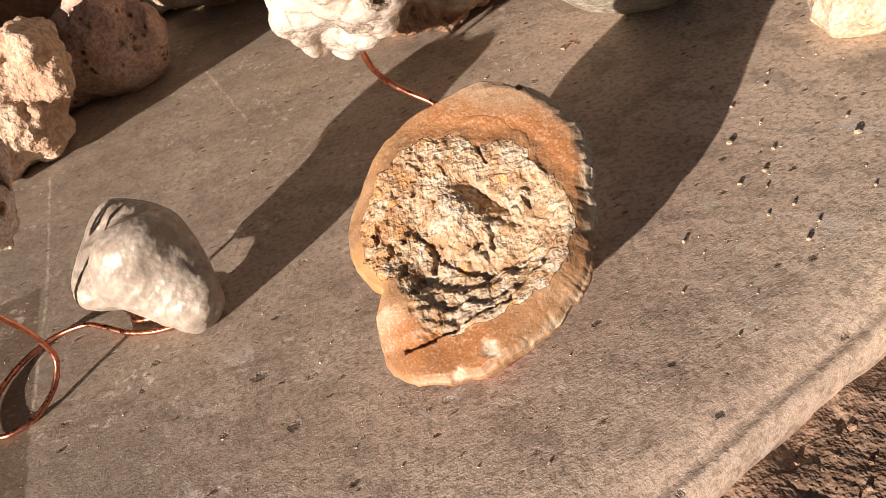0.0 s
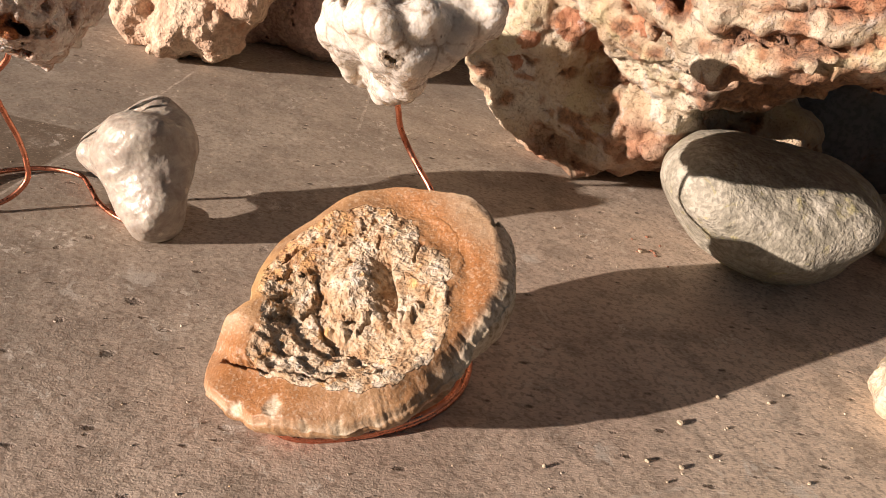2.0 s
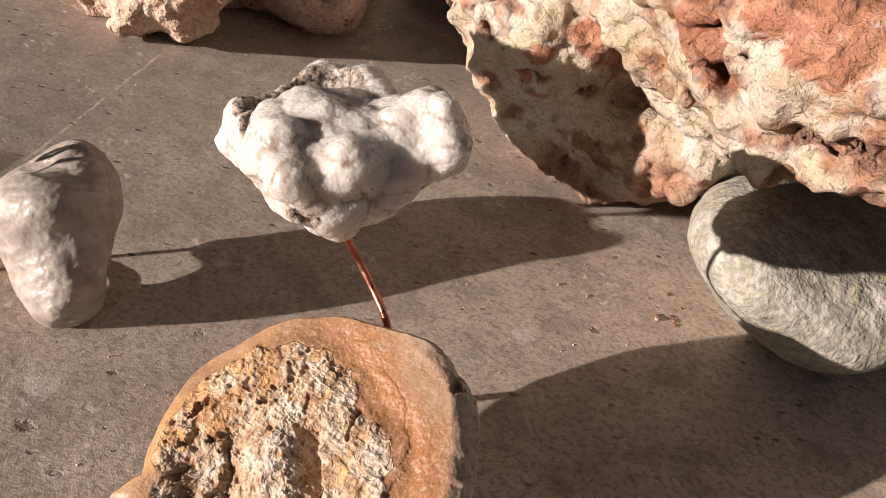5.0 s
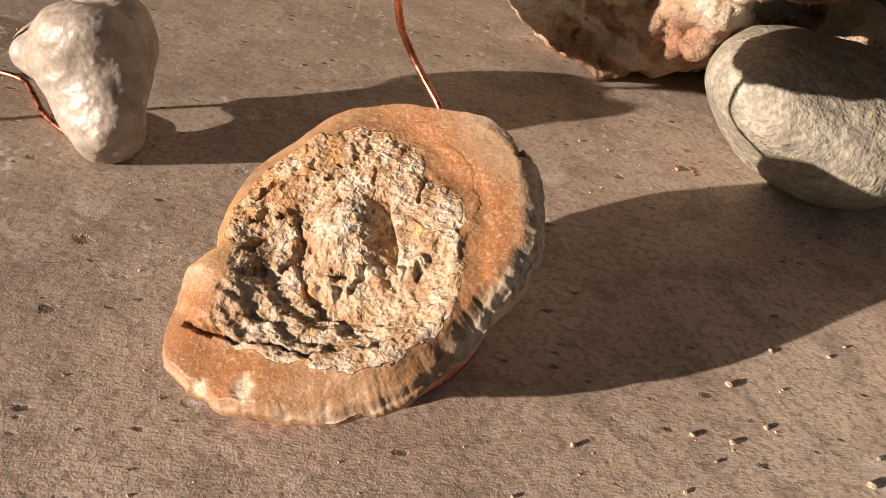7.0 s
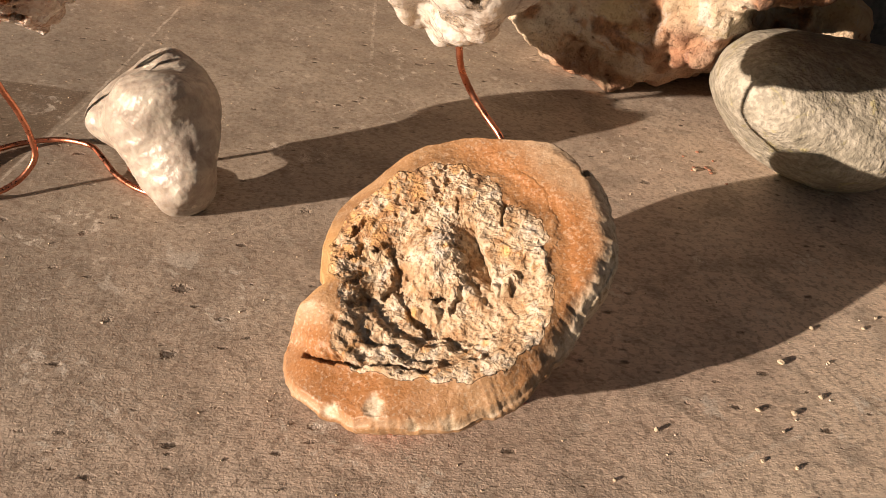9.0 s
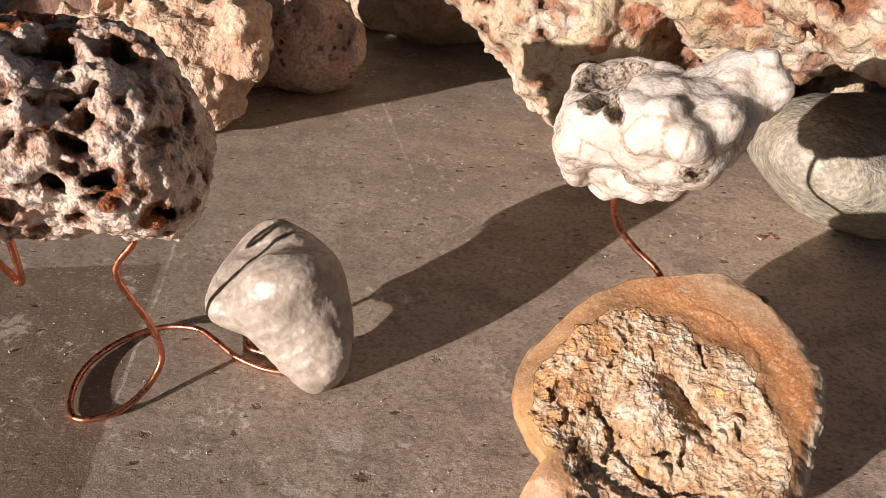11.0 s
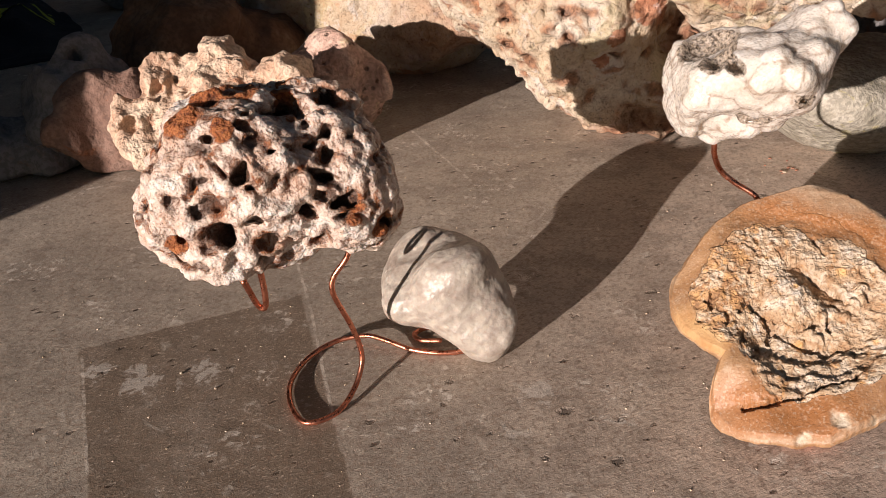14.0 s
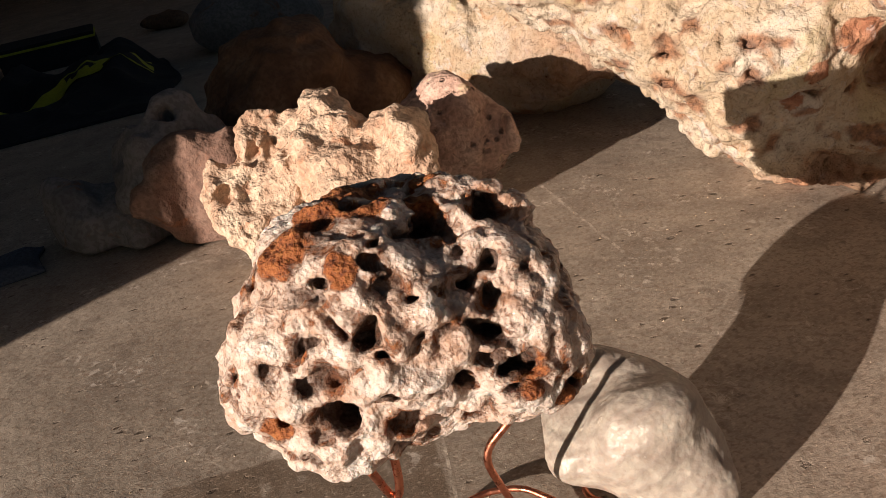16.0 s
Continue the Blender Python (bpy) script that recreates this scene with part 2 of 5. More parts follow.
def slab_material():
    """Brown chert skin at the rim, cream chalky crust within, amber on the thin side."""
    m = Mat("chert_slice", 0.7)
    skin = m.ramp(m.noise(0.030, 5, 0.58, 0.6), (0.34, (0.27, 0.146, 0.066)), (0.50, (0.36, 0.212, 0.104)), (0.68, (0.45, 0.300, 0.178)))
    skin = m.mix(m.math('MULTIPLY', m.attr("band"), m.step(m.noise(0.014, 5, 0.66, 0.5), 0.34, 0.62, 0.45, 0.90)), skin, (0.46, 0.335, 0.222))
    skin = m.mix(m.math('MULTIPLY', m.attr("rust"), m.step(m.noise(0.010, 5, 0.64, 0.4, m.warp(shift=(3, 1, 1))), 0.30, 0.60, 0.60, 0.90)), skin, (0.325, 0.135, 0.042))
    skin = m.mix(m.step(m.noise(0.012, 6, 0.70, 0.6, m.warp(shift=(3, 1, 1))), 0.56, 0.70, 0.0, 0.50), skin, (0.52, 0.41, 0.29))
    skin = m.mix(m.step(m.noise(0.009, 6, 0.70, 0.7, m.warp(shift=(6, 2, 4))), 0.52, 0.70, 0.0, 0.38), skin, (0.255, 0.130, 0.060))
    skin = m.mix(m.step(m.noise(0.0013, 2, 0.55), 0.54, 0.66, 0.0, 0.40), skin, (0.55, 0.44, 0.33))
    skin = m.mix(m.step(m.noise(0.0018, 3, 0.6, 0.0, m.warp(shift=(1, 1, 1))), 0.34, 0.46, 0.38, 0.0), skin, (0.18, 0.080, 0.040))
    crust = m.ramp(m.noise(0.010, 7, 0.68, 0.4), (0.32, (0.26, 0.140, 0.066)), (0.42, (0.43, 0.295, 0.175)), (0.54, (0.56, 0.455, 0.330)), (0.67, (0.66, 0.600, 0.515)))
    brown = m.math('ADD', m.noise(0.0075, 6, 0.70, 0.5, m.warp(shift=(1, 2, 3))), m.math('MULTIPLY', m.attr("worn"), 0.115))
    crust = m.mix(m.step(brown, 0.565, 0.635, 0.0, 0.85), crust, m.ramp(m.noise(0.004, 4, 0.6), (0.4, (0.25, 0.12, 0.05)), (0.6, (0.52, 0.30, 0.12))))
    crust = m.mix(m.math('MULTIPLY', m.attr("grey"), m.step(m.noise(0.006, 5, 0.65), 0.42, 0.62, 0.0, 0.55)), crust, (0.56, 0.54, 0.50))
    crust = m.mix(m.step(m.noise(0.0020, 3, 0.6), 0.36, 0.48, 0.65, 0.0), crust, (0.24, 0.135, 0.065))
    # hollows get a dark brown that deepens the shade in them
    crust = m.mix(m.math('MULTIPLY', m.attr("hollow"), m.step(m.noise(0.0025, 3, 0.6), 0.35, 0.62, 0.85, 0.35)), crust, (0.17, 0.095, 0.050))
    crust = m.mix(m.attr("ochre"), crust, m.ramp(m.noise(0.003, 4, 0.6), (0.38, (0.52, 0.25, 0.06)), (0.6, (0.66, 0.41, 0.16))))
    edge = m.math('ADD', m.attr("zone"), m.math('MULTIPLY', m.math('SUBTRACT', m.noise(0.005, 7, 0.72, 0.3), 0.5), 1.1))
    z = m.step(edge, 0.38, 0.56)
    col = m.mix(z, skin, crust)
    col = m.mix(m.attr("amber"), col, m.ramp(m.noise(0.01, 5, 0.6), (0.35, (0.46, 0.24, 0.085)), (0.65, (0.64, 0.43, 0.20))))
    col = m.mix(m.attr("pale"), col, m.ramp(m.noise(0.004, 6, 0.72), (0.34, (0.24, 0.18, 0.11)), (0.47, (0.52, 0.44, 0.32)), (0.62, (0.70, 0.63, 0.51))))
    h1 = m.math('MULTIPLY', m.noise(0.0035, 4, 0.56, 0.9), m.step(z, 0, 1, 0.15, 1.0))
    m.bump(h1, 0.0016)
    m.bump(m.math('MULTIPLY', m.noise(0.0011, 2, 0.5), m.step(z, 0, 1, 0.55, 1.0)), 0.0004)
    return m.done(col, m.step(z, 0, 1, 0.52, 0.9))


def porous_material():
    m = Mat("vuggy_quartz", 0.5)
    white = m.ramp(m.noise(0.014, 4, 0.58, 0.5), (0.30, (0.42, 0.285, 0.215)), (0.42, (0.58, 0.485, 0.415)), (0.57, (0.70, 0.645, 0.585)))
    white = m.mix(m.step(m.noise(0.0070, 5, 0.65, 0.4, m.warp(shift=(2, 3, 1))), 0.55, 0.68, 0.0, 0.6), white, (0.47, 0.27, 0.17))
    white = m.mix(m.step(m.noise(0.0026, 3, 0.6), 0.34, 0.45, 0.45, 0.0), white, (0.34, 0.19, 0.12))
    rust = m.ramp(m.noise(0.0022, 5, 0.75), (0.35, (0.10, 0.028, 0.011)), (0.5, (0.30, 0.098, 0.028)), (0.68, (0.46, 0.19, 0.062)))
    ragged = m.math('MULTIPLY', m.math('SUBTRACT', m.noise(0.008, 8, 0.74, 0.8), 0.5), 1.5)
    stain_shade = m.math('ADD', m.math('MULTIPLY', m.attr("stain_shade"), 0.80), ragged)
    pit = m.math('ADD', m.math('MULTIPLY', m.attr("pit"), 0.72), ragged)
    rusty = m.math('MAXIMUM', m.step(pit, 0.62, 0.90), m.step(stain_shade, 0.30, 0.62))
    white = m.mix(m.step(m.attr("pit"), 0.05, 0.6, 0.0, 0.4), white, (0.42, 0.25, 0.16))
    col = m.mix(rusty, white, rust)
    # hole interiors painted near black with depth, imitating the shade inside
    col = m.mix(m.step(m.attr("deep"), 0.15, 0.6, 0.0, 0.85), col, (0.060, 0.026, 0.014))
    m.bump(m.math('MULTIPLY', m.noise(0.0022, 4, 0.6), m.step(rusty, 0, 1, 0.25, 1.0)), 0.0022)
    m.bump(m.noise(0.0040, 4, 0.6), 0.0016)
    m.bump(m.cells(0.0016), 0.0005)
    glint = m.math('MAXIMUM', m.step(m.cells(0.0022, out="Color"), 0.2, 0.9, 0.14, 0.7), m.math('MULTIPLY', rusty, 0.85))
    return m.done(col, glint, Subsurface_Weight=0.30, Subsurface_Scale=0.004, Subsurface_Radius=(1.0, 0.7, 0.5))


def quartz_material():
    m = Mat("druzy_quartz", 0.4)
    col = m.ramp(m.noise(0.02, 4, 0.55, 0.3), (0.35, (0.59, 0.54, 0.47)), (0.52, (0.645, 0.60, 0.54)), (0.7, (0.70, 0.665, 0.615)))
    col = m.mix(m.step(m.noise(0.004, 5, 0.7, 0.3), 0.60, 0.72, 0.0, 0.40), col, (0.56, 0.47, 0.36))
    seam = m.math('MULTIPLY', m.attr("seam"), m.step(m.noise(0.008, 3, 0.6), 0.40, 0.54))
    col = m.mix(m.math('MULTIPLY', seam, 0.7), col, (0.26, 0.18, 0.115))
    dirt = m.math('ADD', m.attr("pit"), m.math('MULTIPLY', m.math('SUBTRACT', m.noise(0.003, 6, 0.75), 0.5), 1.3))
    col = m.mix(m.step(dirt, 0.42, 0.6), col, m.ramp(m.noise(0.0016, 4, 0.7), (0.4, (0.05, 0.035, 0.022)), (0.6, (0.45, 0.38, 0.30))))
    m.bump(m.noise(0.003, 2, 0.5), 0.0003)
    m.bump(m.cells(0.0013), 0.0003)
    col = m.mix(m.step(m.cells(0.0016), 0.40, 0.75, 0.0, 0.20), col, (0.60, 0.55, 0.50))
    glint = m.step(m.cells(0.0013, out="Color"), 0.2, 0.9, 0.08, 0.65)
    return m.done(col, glint, Subsurface_Weight=0.80, Subsurface_Scale=0.011, Subsurface_Radius=(1.0, 0.92, 0.82))


def copper_material():
    m = Mat("copper_wire", 0.28)
    col = m.ramp(m.noise(0.01, 5, 0.65), (0.35, (0.46, 0.17, 0.10)), (0.6, (0.72, 0.30, 0.19)), (0.75, (0.80, 0.40, 0.27)))
    m.bump(m.noise(0.004, 3, 0.6), 0.0002)
    return m.done(col, m.step(m.noise(0.003, 4, 0.6), 0.3, 0.7, 0.22, 0.45), Metallic=1.0)


M_TABLE = table_material()
M_SLAB, M_POROUS, M_QUARTZ, M_COPPER = slab_material(), porous_material(), quartz_material(), copper_material()
def boulder_material():
    m = Mat("boulder_limestone", 0.88)
    col = m.ramp(m.noise(0.070, 7, 0.64, 0.5), (0.32, (0.48, 0.345, 0.22)), (0.47, (0.60, 0.49, 0.35)), (0.62, (0.69, 0.62, 0.51)))
    col = m.mix(m.step(m.noise(0.050, 5, 0.64, 0.6, m.warp(shift=(4, 1, 8))), 0.54, 0.66, 0.0, 0.6), col, (0.55, 0.47, 0.27))
    col = m.mix(m.step(m.noise(0.034, 6, 0.68, 0.6, m.warp(shift=(2, 2, 8))), 0.56, 0.64, 0.0, 0.8), col, (0.68, 0.635, 0.58))
    col = m.mix(m.step(m.noise(0.036, 6, 0.68, 0.9, m.warp(shift=(1, 5, 2))), 0.57, 0.68, 0.0, 0.7), col, (0.50, 0.27, 0.14))
    red = m.math('ADD', m.math('MULTIPLY', m.attr("red"), 0.75), m.math('MULTIPLY', m.math('SUBTRACT', m.noise(0.012, 6, 0.72, 0.5), 0.5), 1.3))
    col = m.mix(m.step(red, 0.40, 0.62, 0.0, 0.9), col, m.ramp(m.noise(0.008, 4, 0.6), (0.4, (0.36, 0.12, 0.055)), (0.62, (0.52, 0.25, 0.14))))
    col = m.mix(m.step(m.noise(0.010, 6, 0.72, 0.4, m.warp(shift=(3, 3, 3))), 0.57, 0.65, 0.0, 0.6), col, (0.56, 0.52, 0.50))
    col = m.mix(m.step(m.noise(0.0040, 4, 0.62), 0.34, 0.47, 0.45, 0.0), col, (0.37, 0.235, 0.135))
    col = m.mix(m.spots(0.012, 0.06, 0.22, 0.55), col, (0.22, 0.11, 0.06))
    # pits, slots and the carved underside painted dark, as they look in shade
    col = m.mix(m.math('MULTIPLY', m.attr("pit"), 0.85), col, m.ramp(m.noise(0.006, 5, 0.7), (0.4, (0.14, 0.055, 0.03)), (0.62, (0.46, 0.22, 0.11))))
    # low spots: reddish-brown stone, with shade painted in as well
    col = m.mix(m.math('MULTIPLY', m.attr("stain_shade"), m.step(m.noise(0.03, 6, 0.68, 0.4), 0.36, 0.62, 0.9, 0.55)), col, m.ramp(m.noise(0.016, 6, 0.7), (0.38, (0.20, 0.085, 0.05)), (0.6, (0.46, 0.26, 0.16))))
    m.bump(m.noise(0.012, 6, 0.66, 0.4), 0.0046)
    m.bump(m.cells(0.0065), 0.0016)
    m.bump(m.noise(0.0055, 5, 0.7, 0.3), 0.0030)
    m.bump(m.math('SUBTRACT', 1.0, m.spots(0.012, 0.06, 0.22, 0.55)), 0.0015)
    m.bump(m.noise(0.0030, 3, 0.55), 0.0014)
    return m.done(col)


M_BOULDER = boulder_material()
M_LIME = rock_material("cream_limestone", (0.42, 0.25, 0.12), (0.66, 0.51, 0.34), (0.78, 0.68, 0.53), (0.44, 0.16, 0.065), 0.035, 0.0018, 0.0, 0.0022, 0.85, 0.60)
M_PINK = rock_material("pink_limestone", (0.419, 0.248, 0.162), (0.609, 0.447, 0.324), (0.724, 0.599, 0.457), (0.495, 0.267, 0.162), 0.03, 0.0018, 0.0, 0.0022, 0.85, 0.58)
M_PITTED = rock_material("pitted_pale_stone", (0.42, 0.26, 0.20), (0.58, 0.40, 0.32), (0.68, 0.52, 0.43), (0.66, 0.50, 0.34), 0.03, 0.0015, 0.009, 0.0014, 0.8, 0.58)
def shell_material():
    m = Mat("grey_fossil_shell", 0.5)
    col = m.ramp(m.noise(0.011, 4, 0.6, 0.4), (0.33, (0.295, 0.250, 0.208)), (0.47, (0.385, 0.340, 0.288)), (0.62, (0.480, 0.440, 0.372)))
    t = m.n.new("ShaderNodeVectorMath")
    t.operation = 'DISTANCE'
    m.l.new(m.co, t.inputs[0])
    t.inputs[1].default_value = (0.0, 0.03, 0.075)
    rings = m.math('SINE', m.math('ADD', m.math('MULTIPLY', t.outputs["Value"], 950.0), m.math('MULTIPLY', m.noise(0.012, 3, 0.55), 9.0)))
    col = m.mix(m.step(rings, 0.3, 0.95, 0.0, 0.35), col, (0.30, 0.255, 0.225))
    col = m.mix(m.spots(0.008, 0.14, 0.34, 0.4), col, (0.64, 0.58, 0.49))
    col = m.mix(m.step(m.noise(0.0035, 3, 0.6), 0.34, 0.46, 0.35, 0.0), col, (0.27, 0.215, 0.185))
    m.bump(rings, 0.00012)
    m.bump(m.spots(0.008, 0.14, 0.34, 0.4), 0.0004)
    m.bump(m.noise(0.004, 3, 0.5), 0.0005)
    return m.done(col, 0.42, Subsurface_Weight=0.3, Subsurface_Scale=0.003, Subsurface_Radius=(1.0, 0.7, 0.55))


M_SHELL = shell_material()
M_COBBLE = rock_material("grey_green_cobble", (0.24, 0.225, 0.175), (0.37, 0.345, 0.28), (0.52, 0.49, 0.42), (0.40, 0.365, 0.21), 0.017, 0.0014, 0.0, 0.0011, 0.85, 0.57)
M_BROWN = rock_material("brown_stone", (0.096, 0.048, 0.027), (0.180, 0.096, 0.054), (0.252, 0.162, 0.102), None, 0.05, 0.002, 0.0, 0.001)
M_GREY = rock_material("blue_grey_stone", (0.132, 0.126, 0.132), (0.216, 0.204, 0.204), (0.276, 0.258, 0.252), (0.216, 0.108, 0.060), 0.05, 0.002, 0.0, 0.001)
M_YELLOW = rock_material("pale_yellow_stone", (0.476, 0.357, 0.204), (0.561, 0.476, 0.357), (0.629, 0.578, 0.493), (0.510, 0.340, 0.119), 0.014, 0.0012, 0.0, 0.0008, 0.7, 0.58)
M_SOIL = rock_material("dry_soil", (0.17, 0.105, 0.07), (0.31, 0.21, 0.145), (0.45, 0.33, 0.24), (0.10, 0.065, 0.045), 0.012, 0.0014, 0.0, 0.0016, 0.95, 0.60)
M_WALL = rock_material("rough_plaster", (0.30, 0.27, 0.24), (0.36, 0.33, 0.29), (0.42, 0.39, 0.35), None, 0.3, 0.004, 0.0, 0.001)
# pink stone again, with the shade of the far end put into its colour
M_SHADE = rock_material("shade_pink_stone", (0.144, 0.079, 0.058), (0.216, 0.130, 0.097), (0.288, 0.194, 0.151), (0.245, 0.108, 0.058), 0.04, 0.0018, 0.0, 0.0012, 0.85, 0.58)

# ---- building tools ----
LATTICE = np.random.RandomState(11).uniform(-1, 1, (32, 32, 32)).astype(np.float32)


def vnoise(p, size, seed=0):
    """Smooth noise in -1..1 at points p (n, 3)."""
    q = p / size + np.array([seed * 3.71 + 100, seed * 7.13 + 100, seed * 1.37 + 100])
    i = np.floor(q).astype(np.int32)
    f = (q - i).astype(np.float32)
    f = f * f * (3 - 2 * f)
    out = 0
    for dx in (0, 1):
        for dy in (0, 1):
            for dz in (0, 1):
                w = (f[:, 0] if dx else 1 - f[:, 0]) * (f[:, 1] if dy else 1 - f[:, 1]) * (f[:, 2] if dz else 1 - f[:, 2])
                out = out + w * LATTICE[(i[:, 0] + dx) & 31, (i[:, 1] + dy) & 31, (i[:, 2] + dz) & 31]
    return out


def fbm(p, size, octaves=4, seed=0, gain=0.5):
    return sum(gain ** k * vnoise(p, size / 2 ** k, seed + 5 * k) for k in range(octaves))


def ridged(p, size, octaves=3, seed=0):
    return sum(0.5 ** k * (1 - 2.5 * np.abs(vnoise(p, size / 2 ** k, seed + 5 * k))) for k in range(octaves))


def worley(p, size, seed=0):
    """Distance to the nearest and second nearest of scattered seeds, in cells."""
    q = p / size + seed * 3.3
    i = np.floor(q).astype(np.int32)
    d1, d2 = np.full(len(p), 9.0, np.float32), np.full(len(p), 9.0, np.float32)
    for dx in (-1, 0, 1):
        for dy in (-1, 0, 1):
            for dz in (-1, 0, 1):
                c = i + np.array([dx, dy, dz])
                o = np.stack([LATTICE[(c[:, 0] + a) & 31, (c[:, 1] + 3 * a) & 31, (c[:, 2] + 7 * a) & 31] for a in (1, 9, 17)], -1) * 0.5 + 0.5
                d = np.linalg.norm(c + o - q, axis=1)
                d2 = np.minimum(d2, np.maximum(d1, d))
                d1 = np.minimum(d1, d)
    return d1, d2


def smooth(x, a, b):
    t = np.clip((x - a) / (b - a), 0, 1)
    return t * t * (3 - 2 * t)


def ellipsoid(p, c, r, turn=(0, 0, 0)):
    q = (p - np.array(c)) @ np.array(Euler([radians(a) for a in turn]).to_matrix())
    r = np.array(r)
    k0, k1 = np.linalg.norm(q / r, axis=1), np.linalg.norm(q / r ** 2, axis=1)
    return k0 * (k0 - 1) / np.maximum(k1, 1e-9)


def union(ds, k):
    out = ds[0]
    for d in ds[1:]:
        h = np.maximum(k - np.abs(out - d), 0) / k
        out = np.minimum(out, d) - h * h * k * 0.25
    return out


def carve(d, hole, k):
    h = np.maximum(k - np.abs(-d - hole), 0) / k
    return np.maximum(d, -hole) + h * h * k * 0.25


def nets(fn, lo, hi, cell):
    """A surface through the zero of fn, as vertices and quads (surface nets)."""
    axes = [np.arange(a, b + cell, cell) for a, b in zip(lo, hi)]
    n = [len(a) for a in axes]
    # a coarse pass first; only points near the surface are worked out finely
    coarse = [a[::4] for a in axes]
    grid = np.stack(np.meshgrid(*coarse, indexing="ij"), -1).reshape(-1, 3)
    v = fn(grid).reshape([len(a) for a in coarse]).astype(np.float32)
    for k in range(3):
        v = np.repeat(v, 4, axis=k)
    shift = [np.clip(np.arange(m) + 2, 0, v.shape[k] - 1) for k, m in enumerate(n)]
    v = v[np.ix_(*shift)]
    near = np.argwhere(np.abs(v) < 9 * cell)
    pts = near * cell + np.array([a[0] for a in axes])
    v[tuple(near.T)] = np.concatenate([fn(pts[k:k + 300000]) for k in range(0, len(pts), 300000)])
    cells = [k - 1 for k in n]
    total, count = np.zeros((*cells, 3), np.float32), np.zeros(cells, np.float32)
    for axis in range(3):
        a = [slice(None)] * 3
        b = [slice(None)] * 3
        a[axis], b[axis] = slice(0, -1), slice(1, None)
        va, vb = v[tuple(a)], v[tuple(b)]
        cross = (va < 0) != (vb < 0)
        t = np.where(cross, va / np.where(cross, va - vb, 1), 0)
        o1, o2 = [k for k in range(3) if k != axis]
        for s1 in (0, 1):
            for s2 in (0, 1):
                s = [slice(None)] * 3
                s[o1], s[o2] = slice(s1, s1 + cells[o1]), slice(s2, s2 + cells[o2])
                c, tt = cross[tuple(s)], t[tuple(s)]
                count += c
                total[..., axis] += tt
                total[..., o1] += s1 * c
                total[..., o2] += s2 * c
    live = count > 0
    index = np.full(cells, -1, np.int64)
    index[live] = np.arange(live.sum())
    where = np.argwhere(live) + total[live] / count[live][:, None]
    verts = where * cell + np.array([a[0] for a in axes])
    quads = []
    for axis in range(3):
        o1, o2 = (axis + 1) % 3, (axis + 2) % 3
        a = [slice(None)] * 3
        b = [slice(None)] * 3
        a[axis], b[axis] = slice(0, -1), slice(1, None)
        va, vb = v[tuple(a)] < 0, v[tuple(b)] < 0
        at = np.argwhere(va != vb)
        at = at[(at[:, o1] > 0) & (at[:, o2] > 0) & (at[:, o1] < cells[o1]) & (at[:, o2] < cells[o2])]
        flip = va[tuple(at.T)]
        ids = []
        for s1, s2 in ((1, 1), (0, 1), (0, 0), (1, 0)):
            c = at.copy()
            c[:, o1] -= s1
            c[:, o2] -= s2
            ids.append(index[tuple(c.T)])
        q = np.stack(ids, -1)
        q[~flip] = q[~flip][:, ::-1]
        quads.append(q)
    return verts, np.concatenate(quads)


def relaxed(verts, quads, rounds=2):
    """Evens out the steps that the grid leaves in a net."""
    a, b = quads.ravel(), np.roll(quads, -1, axis=1).ravel()
    count = np.maximum(np.bincount(a, minlength=len(verts)) + np.bincount(b, minlength=len(verts)), 1)
    for _ in range(rounds):
        mean = np.stack([np.bincount(a, verts[b, k], len(verts)) + np.bincount(b, verts[a, k], len(verts)) for k in range(3)], -1) / count[:, None]
        verts = 0.4 * verts + 0.6 * mean
    return verts, quads


def normals(fn, p, e):
    g = np.stack([fn(p + np.eye(3)[k] * e) - fn(p - np.eye(3)[k] * e) for k in range(3)], -1)
    return g / np.maximum(np.linalg.norm(g, axis=1), 1e-9)[:, None]


def mesh_of(name, verts, faces, material, attrs=None, flat=False):
    me = bpy.data.meshes.new(name)
    me.from_pydata(np.asarray(verts).tolist(), [], np.asarray(faces).tolist() if not isinstance(faces, list) else faces)
    me.materials.append(material)
    if not flat:
        me.polygons.foreach_set("use_smooth", np.ones(len(me.polygons), bool))
    for key, values in (attrs or {}).items():
        me.attributes.new(key, 'FLOAT', 'POINT').data.foreach_set("value", np.asarray(values, np.float32))
    me.update()
    return me


def part(name, bm, material, parent, label=""):
    """Links a bmesh, or a ready mesh, as one mesh object under a thing or part."""
    if isinstance(bm, bmesh.types.BMesh):
        me = bpy.data.meshes.new(name)
        bm.to_mesh(me)
        bm.free()
        me.materials.append(material)
    else:
        me = bm
    ob = new(name, me)
    ob.parent = parent
    return tagged(ob, label)


